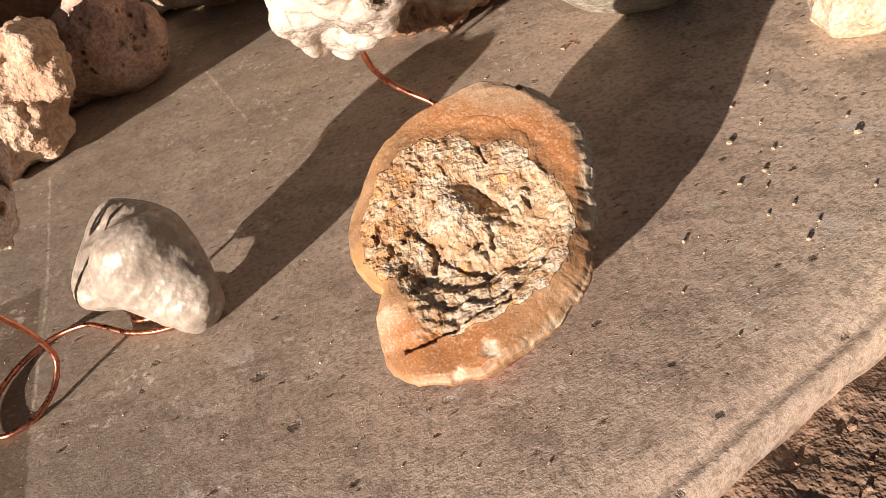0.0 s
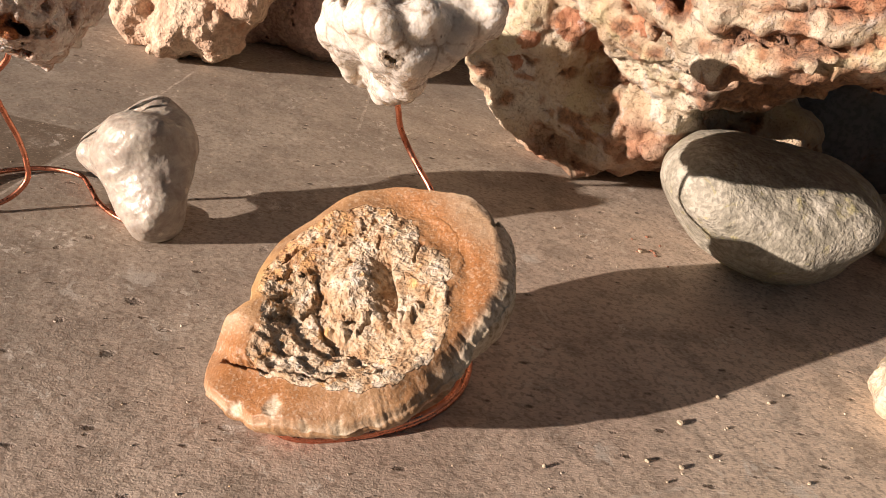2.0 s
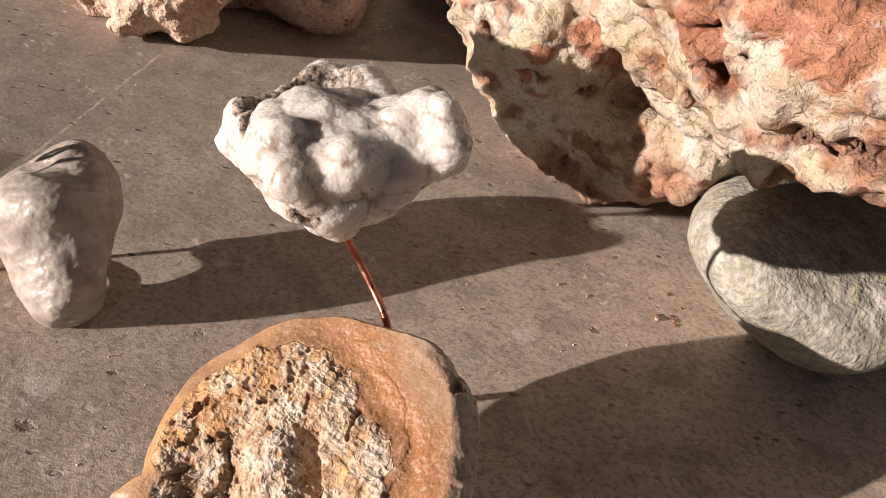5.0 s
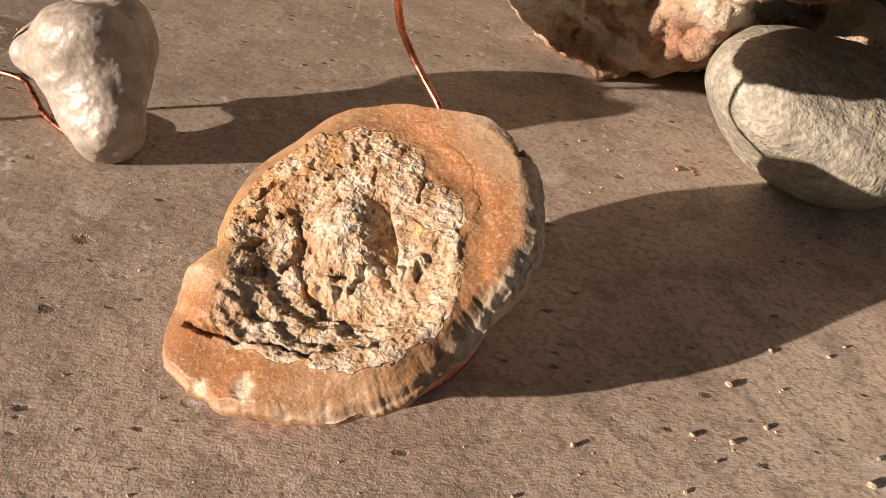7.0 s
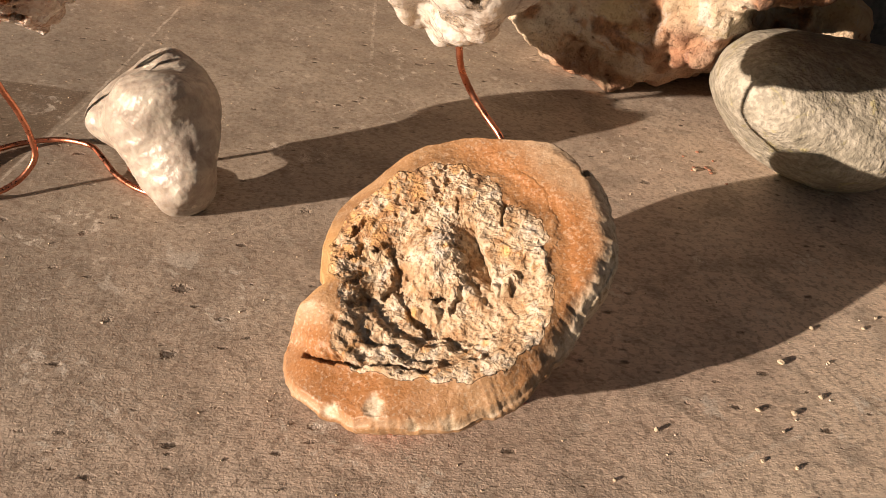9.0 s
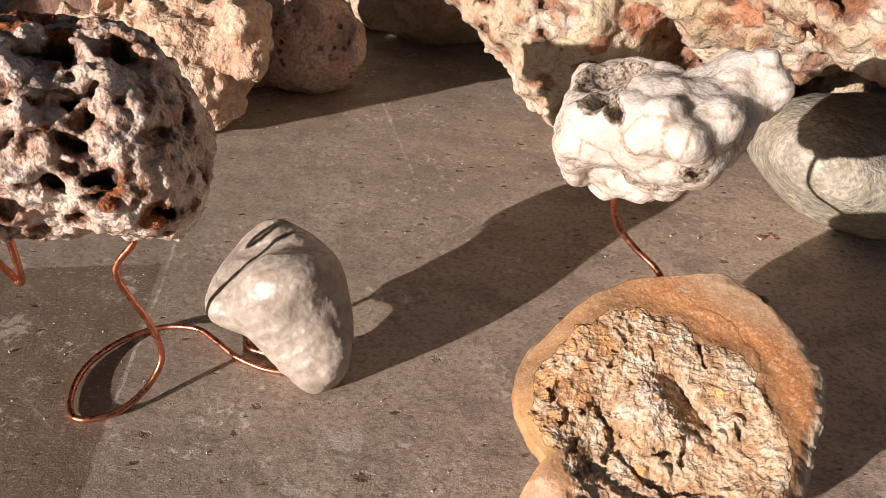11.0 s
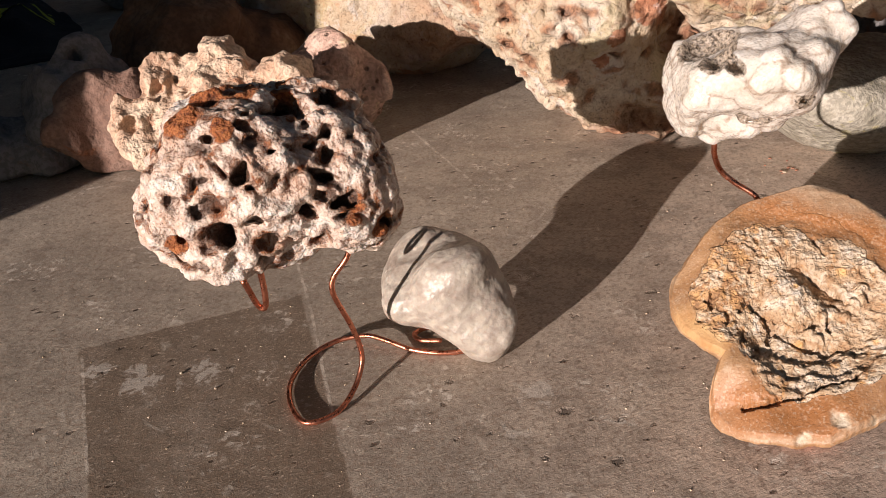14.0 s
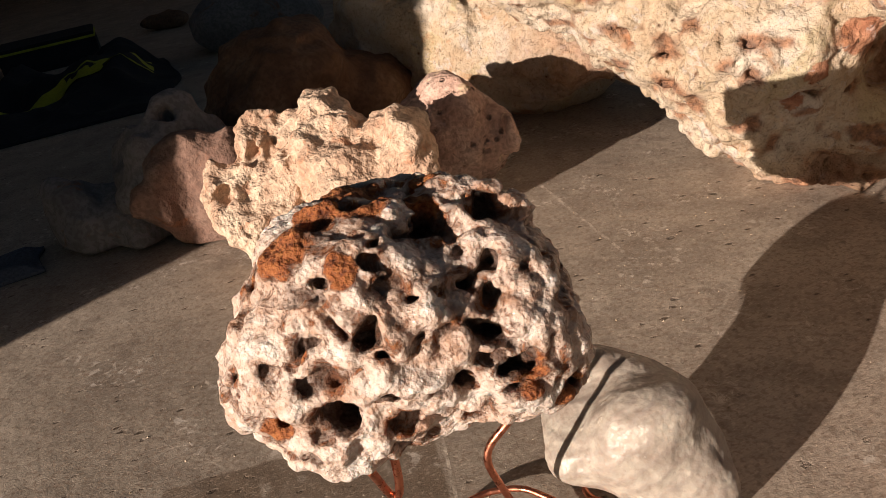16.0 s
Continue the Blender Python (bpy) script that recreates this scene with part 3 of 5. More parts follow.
def tube(points, radius, sides=14, steps=10, wobble=0.0, seed=0):
    """A round wire along a smooth line through the points, with rounded ends."""
    pts = [Vector(p) for p in points]
    line = []
    for k in range(len(pts) - 1):
        p0, p1, p2, p3 = pts[max(k - 1, 0)], pts[k], pts[k + 1], pts[min(k + 2, len(pts) - 1)]
        for s in range(steps):
            t = s / steps
            line.append(0.5 * (2 * p1 + (p2 - p0) * t + (2 * p0 - 5 * p1 + 4 * p2 - p3) * t * t + (3 * p1 - p0 - 3 * p2 + p3) * t ** 3))
    line.append(pts[-1])
    verts, faces = [], []
    side = Vector((0.3, 0.2, 1)).normalized()
    for k, c in enumerate(line):
        ahead = (line[min(k + 1, len(line) - 1)] - line[max(k - 1, 0)]).normalized()
        side = (side - ahead * side.dot(ahead)).normalized()
        up = ahead.cross(side)
        r = radius * (0.55 if k in (0, len(line) - 1) else 1.0) * (1 + wobble * math.sin(k * 1.7 + seed))
        for s in range(sides):
            a = 2 * math.pi * s / sides
            verts.append(c + r * (math.cos(a) * side + math.sin(a) * up))
    for k in range(len(line) - 1):
        for s in range(sides):
            a, b = k * sides + s, k * sides + (s + 1) % sides
            faces.append((a, b, b + sides, a + sides))
    faces.append(tuple(range(sides))[::-1])
    faces.append(tuple(range(len(verts) - sides, len(verts))))
    return verts, faces


def rock_mesh(name, lumps, material, cell, k=0.01, rough=(), fine=(), holes=(), hole_k=0.002, floor=None, attr_reach=0.004, vugs=None, hole_warp=0.0022, stain_shades=(), seams=None, knobs=(), knob_k=0.0018, reds=()):
    """A stone from rounded lumps: rough shapes the body, fine its skin; holes are lumps carved out.
    rough and fine: rows of (kind, height, size, octaves, seed)."""
    def shape(p, rows):
        d = 0
        for kind, amp, size, octaves, seed in rows:
            if kind == "fbm":
                d = d + amp * fbm(p, size, octaves, seed)
            elif kind == "ridge":
                d = d + amp * ridged(p, size, octaves, seed)
            elif kind == "cell":
                a, b = worley(p, size, seed)
                d = d + amp * (0.6 - a) * 1.6
            elif kind == "lobe":
                a, b = worley(p, size, seed)
                d = d + amp * (0.33 - a * a) * 2.2
            elif kind == "pit":
                a, b = worley(p, size, seed)
                d = d - amp * (1 - smooth(a, 0.12, 0.42))
        return d

    def body(p):
        d = union([ellipsoid(p, *e) for e in lumps], k)
        if rough:
            d = d - shape(p, rough)
        if knobs:
            bump = 0.0007 * fbm(p, 0.004, 2, 91)
            d = union([d] + [np.linalg.norm(p - np.array(c), axis=1) - r - bump for c, r in knobs], knob_k)
        if floor is not None:
            d = np.maximum(d, floor - p[:, 2])
        return d

    def hollow(p):
        warp = np.stack([vnoise(p, 0.009, s) for s in (3, 4, 5)], -1) * hole_warp
        out = np.min([ellipsoid(p + warp, *h) for h in holes], axis=0) if holes else np.full(len(p), 9.0)
        if vugs:
            size, level, depth, seed = vugs
            n = vnoise(p * np.array([0.75, 1, 1.25]), size, seed) + 0.35 * vnoise(p, size * 0.45, seed + 1)
            out = np.minimum(out, np.maximum((level - n) * size * 0.55, -(body(p) + depth)))
        return out

    def fn(p):
        d = body(p)
        return carve(d, hollow(p), hole_k) if holes or vugs else d

    c = np.array([e[0] for e in lumps])
    r = np.array([max(e[1]) for e in lumps])[:, None]
    pad = 0.004 + sum(abs(row[1]) for row in rough) * 1.5
    lo, hi = (c - r).min(0) - pad, (c + r).max(0) + pad
    verts, quads = relaxed(*nets(fn, lo, hi, cell))
    attrs = {}
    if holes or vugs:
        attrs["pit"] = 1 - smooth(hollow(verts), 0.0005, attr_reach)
        # depth below the face; drives the shade painted into the holes
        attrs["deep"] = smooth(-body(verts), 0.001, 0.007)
    if seams:
        a, b = worley(verts, *seams)
        attrs["seam"] = 1 - smooth(b - a, 0.02, 0.10)
    # spots of real staining, and of shade painted low on the big rocks
    if stain_shades:
        near = np.max([1 - smooth(np.linalg.norm(verts - np.array(c), axis=1), 0.4 * r, r) for c, r in stain_shades], axis=0)
        attrs["stain_shade"] = near
    if reds:
        attrs["red"] = np.max([1 - smooth(np.linalg.norm(verts - np.array(c), axis=1), 0.5 * r, r) for c, r in reds], axis=0)
    if fine:
        verts = verts + normals(fn, verts, cell) * np.asarray(shape(verts, fine))[:, None]
        if floor is not None:
            verts[:, 2] = np.maximum(verts[:, 2], floor)
    return verts, quads, attrs


def stone(name, label, category, lumps, material, cell, parent=None, group="", **kw):
    verts, quads, attrs = rock_mesh(name, lumps, material, cell, **kw)
    if parent is None:
        base = np.array([verts[:, 0].mean(), verts[:, 1].mean(), verts[:, 2].min()])
        ob = new(name, mesh_of(name, verts - base, quads, material, attrs))
        ob.location = base
        return tagged(ob, label, category, group)
    return part(name, mesh_of(name, verts - np.array(parent.location), quads, material, attrs), material, parent, label)


def thing(name, base, label, category, group=""):
    ob = new(name)
    ob.location = base
    ob.empty_display_size = 0.02
    return tagged(ob, label, category, group)


def wire(name, points, parent, label="", radius=0.0015, wobble=0.03, seed=0):
    verts, faces = tube(points, radius, wobble=wobble, seed=seed)
    base = Vector(parent.matrix_basis.translation)
    return part(name, mesh_of(name, [v - base for v in verts], faces, M_COPPER), M_COPPER, parent, label)

# ---- the table, the ground, the added walls and roof ----
EDGE_AT, EDGE_WAY = Vector((0.112, 0.19, 0)), Vector((0.797, 0.604, 0))   # front edge of the table
EDGE_IN = Vector((-0.604, 0.797, 0))


def table():
    """One thick sheet with a rounded, ridged front edge."""
    profile = [(0.0, -0.030), (-0.001, -0.018), (0.0, -0.0115), (0.002, -0.0085), (0.0045, -0.0075), (0.0065, -0.0085), (0.0085, -0.0068), (0.013, -0.0040),
               (0.022, -0.0015), (0.035, -0.0004), (0.05, 0.0)] + [(0.05 + 0.02 * k, 0.0) for k in range(1, 21)] + [(0.6, 0), (0.9, 0), (1.5, 0), (3.0, 0), (6.0, 0), (6.0, -0.03)]
    along = [-5.0, -2.2, -1.4, -0.9] + [-0.7 + 0.01 * k for k in range(131)] + [0.8, 1.2, 2.0]
    verts, faces = [], []
    for s in along:
        for d, z in profile:
            p = EDGE_AT + EDGE_WAY * s + EDGE_IN * d
            wave = 0.0016 * vnoise(np.array([[s, 0.0, 0.0]]), 0.06, 2)[0] if d < 0.03 else 0
            p = p + EDGE_IN * wave
            verts.append((p.x, p.y, z))
    n = len(profile)
    for a in range(len(along) - 1):
        for b in range(n - 1):
            faces.append((a * n + b, (a + 1) * n + b, (a + 1) * n + b + 1, a * n + b + 1))
        faces.append((a * n + n - 1, (a + 1) * n + n - 1, (a + 1) * n, a * n))
    faces.append(tuple(range(n))[::-1])
    faces.append(tuple(range(len(verts) - n, len(verts))))
    ob = new("table_slab", mesh_of("table_slab", verts, faces, M_TABLE))
    return tagged(ob, "weathered grey-brown concrete table slab with a rounded edge", "table", kind="structure")


def ground():
    """Rough soil below the table's edge; one sheet that runs on to the horizon."""
    xs = np.concatenate([[-400, -60, -12, -4, -1.5], np.arange(-0.5, 0.9, 0.005), [1.2, 2, 5, 14, 60, 400]])
    ys = np.concatenate([[-400, -60, -12, -4, -1.5], np.arange(-0.3, 0.6, 0.005), [1, 2, 5, 14, 60, 400]])
    g = np.stack(np.meshgrid(xs, ys, indexing="ij"), -1).reshape(-1, 2)
    p = np.concatenate([g, np.zeros((len(g), 1))], 1)
    near = smooth(p[:, 0], -0.5, -0.3) * (1 - smooth(p[:, 0], 0.7, 0.89)) * smooth(p[:, 1], -0.3, -0.1) * (1 - smooth(p[:, 1], 0.45, 0.59))
    p[:, 2] = -0.024 + near * (0.0022 * fbm(p, 0.03, 3, 3) + 0.0016 * ridged(p, 0.016, 2, 8))
    n = len(ys)
    faces = [(a * n + b, (a + 1) * n + b, (a + 1) * n + b + 1, a * n + b + 1) for a in range(len(xs) - 1) for b in range(n - 1)]
    ob = new("ground", mesh_of("ground", p, faces, M_SOIL))
    return tagged(ob, "rough dry brown soil beside the table", "ground", kind="structure")


def wall():
    """Unseen wall, added so that its corner shades the far end of the table."""
    bm = bmesh.new()
    bmesh.ops.create_cube(bm, size=1)
    bmesh.ops.scale(bm, vec=(3.0, 0.2, 1.9), verts=bm.verts)
    bmesh.ops.bevel(bm, geom=bm.edges[:], offset=0.008, segments=2, affect='EDGES')
    me = bpy.data.meshes.new("shade_wall_west")
    bm.to_mesh(me)
    bm.free()
    me.materials.append(M_WALL)
    ob = new("shade_wall_west", me)
    ob.matrix_world = pose(-1.05, -0.36, 0.91, 0, 0, SUN_AZ + 90) @ Matrix.Translation((1.5, 0, 0))
    return tagged(ob, "unseen grey plaster wall added to shade the end of the table", "wall", kind="structure")


def box_wall(name, label, category, lo, hi):
    """A plain slab of wall or roof between two corners."""
    bm = bmesh.new()
    bmesh.ops.create_cube(bm, size=1)
    bmesh.ops.scale(bm, vec=[b - a for a, b in zip(lo, hi)], verts=bm.verts)
    bmesh.ops.translate(bm, vec=[(a + b) / 2 for a, b in zip(lo, hi)], verts=bm.verts)
    bmesh.ops.bevel(bm, geom=bm.edges[:], offset=0.01, segments=2, affect='EDGES')
    me = bpy.data.meshes.new(name)
    bm.to_mesh(me)
    bm.free()
    me.materials.append(M_WALL)
    return tagged(new(name, me), label, category, kind="structure")


table()
ground()
wall()
# slabs added only to keep sky light off the far end
box_wall("sky_block_north", "plain plaster wall added behind the table to block sky light", "wall", (-5.0, 4.4, -0.05), (1.0, 4.6, 2.0))
box_wall("sky_block_far", "plain plaster wall added at the far end to block sky light", "wall", (-3.9, -0.6, -0.05), (-3.7, 4.39, 2.0))
box_wall("sky_block_roof", "unseen roof slab added to darken the shaded end", "roof", (-5.0, 0.1, 1.90), (-1.35, 4.39, 2.0))

# ---- sculpture with the chert slice and the quartz ----
SLICE_O, SLICE_U, SLICE_V = Vector((0.0059, 0.2804, 0.0586)), Vector((0.99725, 0.0, 0.07409)), Vector((-0.03392, 0.88901, 0.45662))
SLICE_N = SLICE_U.cross(SLICE_V)
# radius of the slice's face every 15 degrees, and of the lobe that juts out at its foot
SLICE_R = (0.0625, 0.0658, 0.0672, 0.0679, 0.0672, 0.0630, 0.0570, 0.0540, 0.0520, 0.0505, 0.0515, 0.0545,
           0.0562, 0.0545, 0.0512, 0.0495, 0.0500, 0.0600, 0.0765, 0.0745, 0.0722, 0.0692, 0.0658, 0.0628)
FOOT_R = ((226, 231, 236, 241, 247, 254, 262, 285), (0.0515, 0.0650, 0.0735, 0.0775, 0.0790, 0.0790, 0.0780, 0.0740))     # degrees, radius
# radius at which the crust gives way to the rim, every 15 degrees
CRUST_R = (0.0485, 0.0430, 0.0410, 0.0375, 0.0310, 0.0335, 0.0355, 0.0375, 0.0385, 0.0385, 0.0400, 0.0425,
           0.0465, 0.0465, 0.0445, 0.0430, 0.0440, 0.0560, 0.0590, 0.0580, 0.0575, 0.0590, 0.0580, 0.0545)


def round_curve(values, th):
    """A smooth closed curve through values given every 15 degrees."""
    x = (th % (2 * np.pi)) / (np.pi / 12)
    i = np.floor(x).astype(int)
    t = x - i
    g = lambda k: np.array(values)[(i + k) % 24]
    return 0.5 * (2 * g(0) + (g(1) - g(-1)) * t + (2 * g(-1) - 5 * g(0) + 4 * g(1) - g(2)) * t ** 2 + (3 * g(0) - g(-1) - 3 * g(1) + g(2)) * t ** 3)


def stroke(u, v, points):
    """Distance to a line through the points."""
    return stroke_side(u, v, points)[0]


def stroke_side(u, v, points):
    """Distance to a line through the points, the share of its length at the nearest place, and the side (+1: on the left hand)."""
    best, at, side = np.full(len(u), 9.0), np.zeros(len(u)), np.ones(len(u))
    n = len(points) - 1
    for k, ((ax, ay), (bx, by)) in enumerate(zip(points, points[1:])):
        dx, dy = bx - ax, by - ay
        t = np.clip(((u - ax) * dx + (v - ay) * dy) / (dx * dx + dy * dy), 0, 1)
        d = np.hypot(u - ax - t * dx, v - ay - t * dy)
        near = d < best
        best, at = np.where(near, d, best), np.where(near, (k + t) / n, at)
        side = np.where(near, np.where(dx * (v - ay) - dy * (u - ax) >= 0, 1, -1), side)
    return best, at, side


def blob(u, v, spots, r):
    return np.max([np.exp(-(((u - x) ** 2 + (v - y) ** 2) / (r * k) ** 2) ** 2) for x, y, k in spots], axis=0)


def slice_mesh(base):
    around, rings = 760, 250
    th = np.linspace(0, 2 * np.pi, around, endpoint=False)
    ring = np.stack([np.cos(th), np.sin(th), 0 * th], -1)
    deg = np.degrees(th)
    outline = round_curve(SLICE_R, th)
    outline = np.where((deg > 226) & (deg < 285), np.maximum(outline, np.interp(deg, *FOOT_R)), outline)
    outline = outline + (0.0009 + 0.0012 * smooth(np.cos(th), 0.0, 0.8)) * fbm(ring * 0.06, 0.016, 5, 4, 0.6)
    keys = ("zone", "amber", "pale", "hollow", "ochre", "rust", "grey", "worn", "band")
    rows, attrs = [], {k: [] for k in keys}
    for q in np.linspace(0, 1, rings):
        u0, v0 = q * outline * np.cos(th), q * outline * np.sin(th)
        p = np.stack([u0, v0, 0 * u0], -1)
        u, v = u0 + 0.0016 * fbm(p, 0.006, 5, 21, 0.65), v0 + 0.0016 * fbm(p, 0.006, 5, 22, 0.65)
        ang = np.arctan2(v, u)
        rad = np.hypot(u, v)
        inside = round_curve(CRUST_R, ang) - rad
        z = smooth(inside, -0.0016, 0.0016)
        bowl = smooth(inside, -0.001, 0.012)
        # the crust's floor falls from the upper rim to a hollow at the foot
        fall = np.interp(v, (-0.040, -0.030, -0.018, -0.008, 0.002, 0.012, 0.024), (-0.0092, -0.0096, -0.0074, -0.0048, -0.0024, -0.0004, 0.0006))
        fall = fall * (0.35 + 0.65 * smooth(u, -0.036, -0.010) * (1 - smooth(u, 0.030, 0.054)))
        # broken terraces climb from the hollow to the front rim
        c, a2 = np.hypot(u - 0.004, v), np.degrees(np.arctan2(v, u - 0.004))
        wob = 0.0016 * vnoise(p, 0.008, 81) + 0.0008 * vnoise(p, 0.0035, 82)
        front = smooth(a2, -140, -118) * (1 - smooth(a2, -48, -22))
        climb = np.interp(c + wob, (0.0385, 0.0415, 0.0475, 0.0490, 0.0535, 0.0550, 0.0600), (0, 0.0036, 0.0040, 0.0066, 0.0068, 0.0088, 0.0092))
        w = bowl * fall + front * climb * smooth(-fall, 0.0015, 0.0075) * bowl
        # the mound in the middle; its far flank drops into a cleft under the torn edge of a plate
        w = w + 0.0044 * np.exp(-(np.hypot(u - 0.001, v + 0.005) / 0.0100) ** 2)
        d, s, hand = stroke_side(u, v, ((-0.0015, 0.0150), (0.0050, 0.0120), (0.0120, 0.0075), (0.0185, 0.0020), (0.0235, -0.0040), (0.0275, -0.0080)))
        deep = np.interp(s, (0.0, 0.2, 0.45, 0.75, 1.0), (0.0012, 0.0064, 0.0108, 0.0104, 0.0030))
        cleft = np.where(hand > 0, 1 - smooth(d, 0.0002, 0.0012), np.clip(1 - d / 0.0125, 0, 1))
        w = w - deep * cleft
        # the moat round the mound, steep on its outer side
        d2, s2, hand2 = stroke_side(u, v, ((-0.0205, -0.0030), (-0.0175, -0.0110), (-0.0110, -0.0190), (-0.0050, -0.0255), (0.0030, -0.0310), (0.0130, -0.0335), (0.0240, -0.0300), (0.0300, -0.0250)))
        deep2 = np.interp(s2, (0, 0.12, 0.3, 0.45, 0.7, 1.0), (0.0012, 0.0034, 0.0050, 0.0044, 0.0036, 0.0)) * (0.5 + 0.5 * smooth(vnoise(p, 0.007, 83), -0.5, 0.2))
        moat = np.where(hand2 < 0, 1 - smooth(d2, 0.0004, 0.0018), np.clip(1 - d2 / 0.0060, 0, 1))
        w = w - deep2 * moat
        # slots and holes
        hole = np.max([np.exp(-(stroke(u, v, pts) / wd) ** 4) * k for pts, wd, k in (
            (((0.0163, 0.0262), (0.0172, 0.0225)), 0.0013, 1.0), (((0.0172, 0.0225), (0.0192, 0.0150)), 0.0006, 0.8),
            (((-0.0375, -0.0085), (-0.0355, -0.0025)), 0.0019, 1.0), (((-0.0178, 0.0090), (-0.0160, 0.0098)), 0.0014, 0.8),
            (((-0.0200, -0.0370), (-0.0180, -0.0310)), 0.0016, 0.7), (((-0.0240, -0.0110), (-0.0200, -0.0050)), 0.0011, 0.7),
            (((-0.0120, -0.0270), (-0.0095, -0.0235)), 0.0013, 0.8), (((0.0060, -0.0190), (0.0100, -0.0180)), 0.0012, 0.7),
            (((0.0155, -0.0205), (0.0165, -0.0155)), 0.0011, 0.8), (((-0.0310, -0.0180), (-0.0290, -0.0130)), 0.0012, 0.6),
            (((0.0345, -0.0040), (0.0350, -0.0085)), 0.0009, 0.7), (((-0.0250, -0.0280), (-0.0240, -0.0230)), 0.0011, 0.6))], axis=0)
        # the crack that parts the foot from the face, and the flaky recess beside it
        crack = np.exp(-(stroke(u, v, ((-0.0270, -0.0605), (-0.0160, -0.0590), (-0.0030, -0.0560), (0.0080, -0.0525), (0.0230, -0.0465))) / np.interp(u, (-0.027, -0.012, 0.023), (0.0017, 0.0012, 0.0008))) ** 4)
        recess = blob(u, v, ((-0.0150, -0.0510, 1.0), (-0.0060, -0.0500, 0.9), (-0.0190, -0.0450, 0.6)), 0.0075)
        foot = smooth(-v, 0.054, 0.060) * smooth(-u, -0.016, 0.004)
        busy = 0.30 + 0.70 * smooth(-u + 0.25 * v, -0.012, 0.018)
        flake = p * np.array([1.0, 1.6, 1.0])
        pitted = smooth(vnoise(flake, 0.0050, 61) + 0.7 * vnoise(p, 0.0026, 62), 0.62, 1.0) * (0.15 + 0.85 * busy)
        ka, kb = worley(p, 0.0030, 5)
        loose = np.maximum(np.exp(-(d / 0.008) ** 2) * (hand < 0), np.exp(-(np.hypot(u - 0.012, v + 0.024) / 0.011) ** 4))
        knobs = blob(u0, v0, ((0.0182, -0.0116, 1.1), (0.0225, -0.0070, 0.9), (0.0284, -0.0098, 1.1), (0.0322, -0.0030, 1.2), (0.0320, -0.0075, 0.9), (0.0140, -0.0150, 0.8), (0.0240, -0.0150, 0.8), (0.0100, -0.0260, 0.9), (0.0020, -0.0270, 0.8), (0.0065, -0.0225, 0.7)), 0.0027)
        grain = z * (0.0013 * busy * fbm(p, 0.0110, 5, 31, 0.56) + 0.00045 * ridged(p, 0.0045, 3, 36) + 0.0011 * loose * (0.55 - ka) - 0.0016 * pitted + 0.0027 * knobs)
        lip = (1 - z) * (0.0006 * fbm(p, 0.022, 3, 41) + 0.00010 * ridged(p, 0.006, 2, 43))
        # the rim: dished beside the crust, with a torn ledge where the tan plate ends
        ledge = 0.0003 * (1 - smooth(rad - np.interp(np.degrees(ang), (-15, 10, 30, 46, 66, 90), (0.049, 0.0445, 0.044, 0.0455, 0.046, 0.041)), -0.0004, 0.0005)) * smooth(np.degrees(ang), -18, 0) * (1 - smooth(np.degrees(ang), 68, 95))
        right = smooth(np.cos(th - radians(24)), 0.55, 0.85)
        dish = -0.0018 * np.exp(-((inside + 0.006) / 0.007) ** 2) * smooth(np.cos(ang - radians(30)), -0.2, 0.6)
        chip = blob(u, v, ((0.0122, -0.0690, 1.5), (0.0380, -0.0610, 1.8), (0.0500, -0.0530, 1.2), (0.0620, -0.0330, 2.2), (-0.0040, -0.0760, 1.2), (0.0250, -0.0680, 1.0)), 0.0026)
        side = right * smooth(q + 0.008 * vnoise(p, 0.009, 71), 0.89, 1.0)
        edge = -0.0035 * smooth(q, 0.955, 1.0) ** 2 - 0.0050 * smooth(np.cos(th - radians(322)), 0.75, 0.95) * smooth(q, 0.84, 1.0) - side * (0.0040 + 0.0011 * fbm(p, 0.006, 4, 73, 0.6))
        nick = -0.0050 * np.exp(-(stroke(u, v, ((0.0300, 0.0640), (0.0335, 0.0575), (0.0375, 0.0520))) / 0.0013) ** 4)
        w = w + grain + lip + ledge + dish + edge + nick - 0.0040 * hole - 0.0042 * crack - 0.0022 * recess * (0.6 + 0.8 * vnoise(flake, 0.004, 91)) - 0.0030 * foot - 0.0013 * chip
        w = w - 0.0120 * np.maximum(smooth(-u0, 0.030, 0.057), smooth(-u0, 0.016, 0.043) * smooth(-v0, 0.040, 0.056))
        rows.append(np.stack([u0, v0, w], -1))
        attrs["zone"].append(z)
        # where shade is painted in: pits, slots, crack, recess, cleft and moat
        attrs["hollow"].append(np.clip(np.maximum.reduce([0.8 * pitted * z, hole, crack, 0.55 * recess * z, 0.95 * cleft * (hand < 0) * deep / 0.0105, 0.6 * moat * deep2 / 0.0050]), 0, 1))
        attrs["amber"].append(0.65 * smooth(np.cos(th - radians(208)), 0.90, 0.975) * smooth(q, 0.78, 0.90))
        attrs["pale"].append(np.clip(np.maximum.reduce([side, 0.9 * chip, smooth(q, 0.965, 0.99) * smooth(np.cos(th - radians(285)), 0.6, 0.9) * 0.3]), 0, 1))
        attrs["ochre"].append(0.75 * blob(u0, v0, ((0.0250, 0.0065, 1.2), (0.0010, -0.0285, 1.4), (0.0340, -0.0290, 0.8), (0.0224, -0.0523, 0.9), (-0.0080, 0.0160, 0.5), (0.0030, -0.0010, 0.6)), 0.0022))
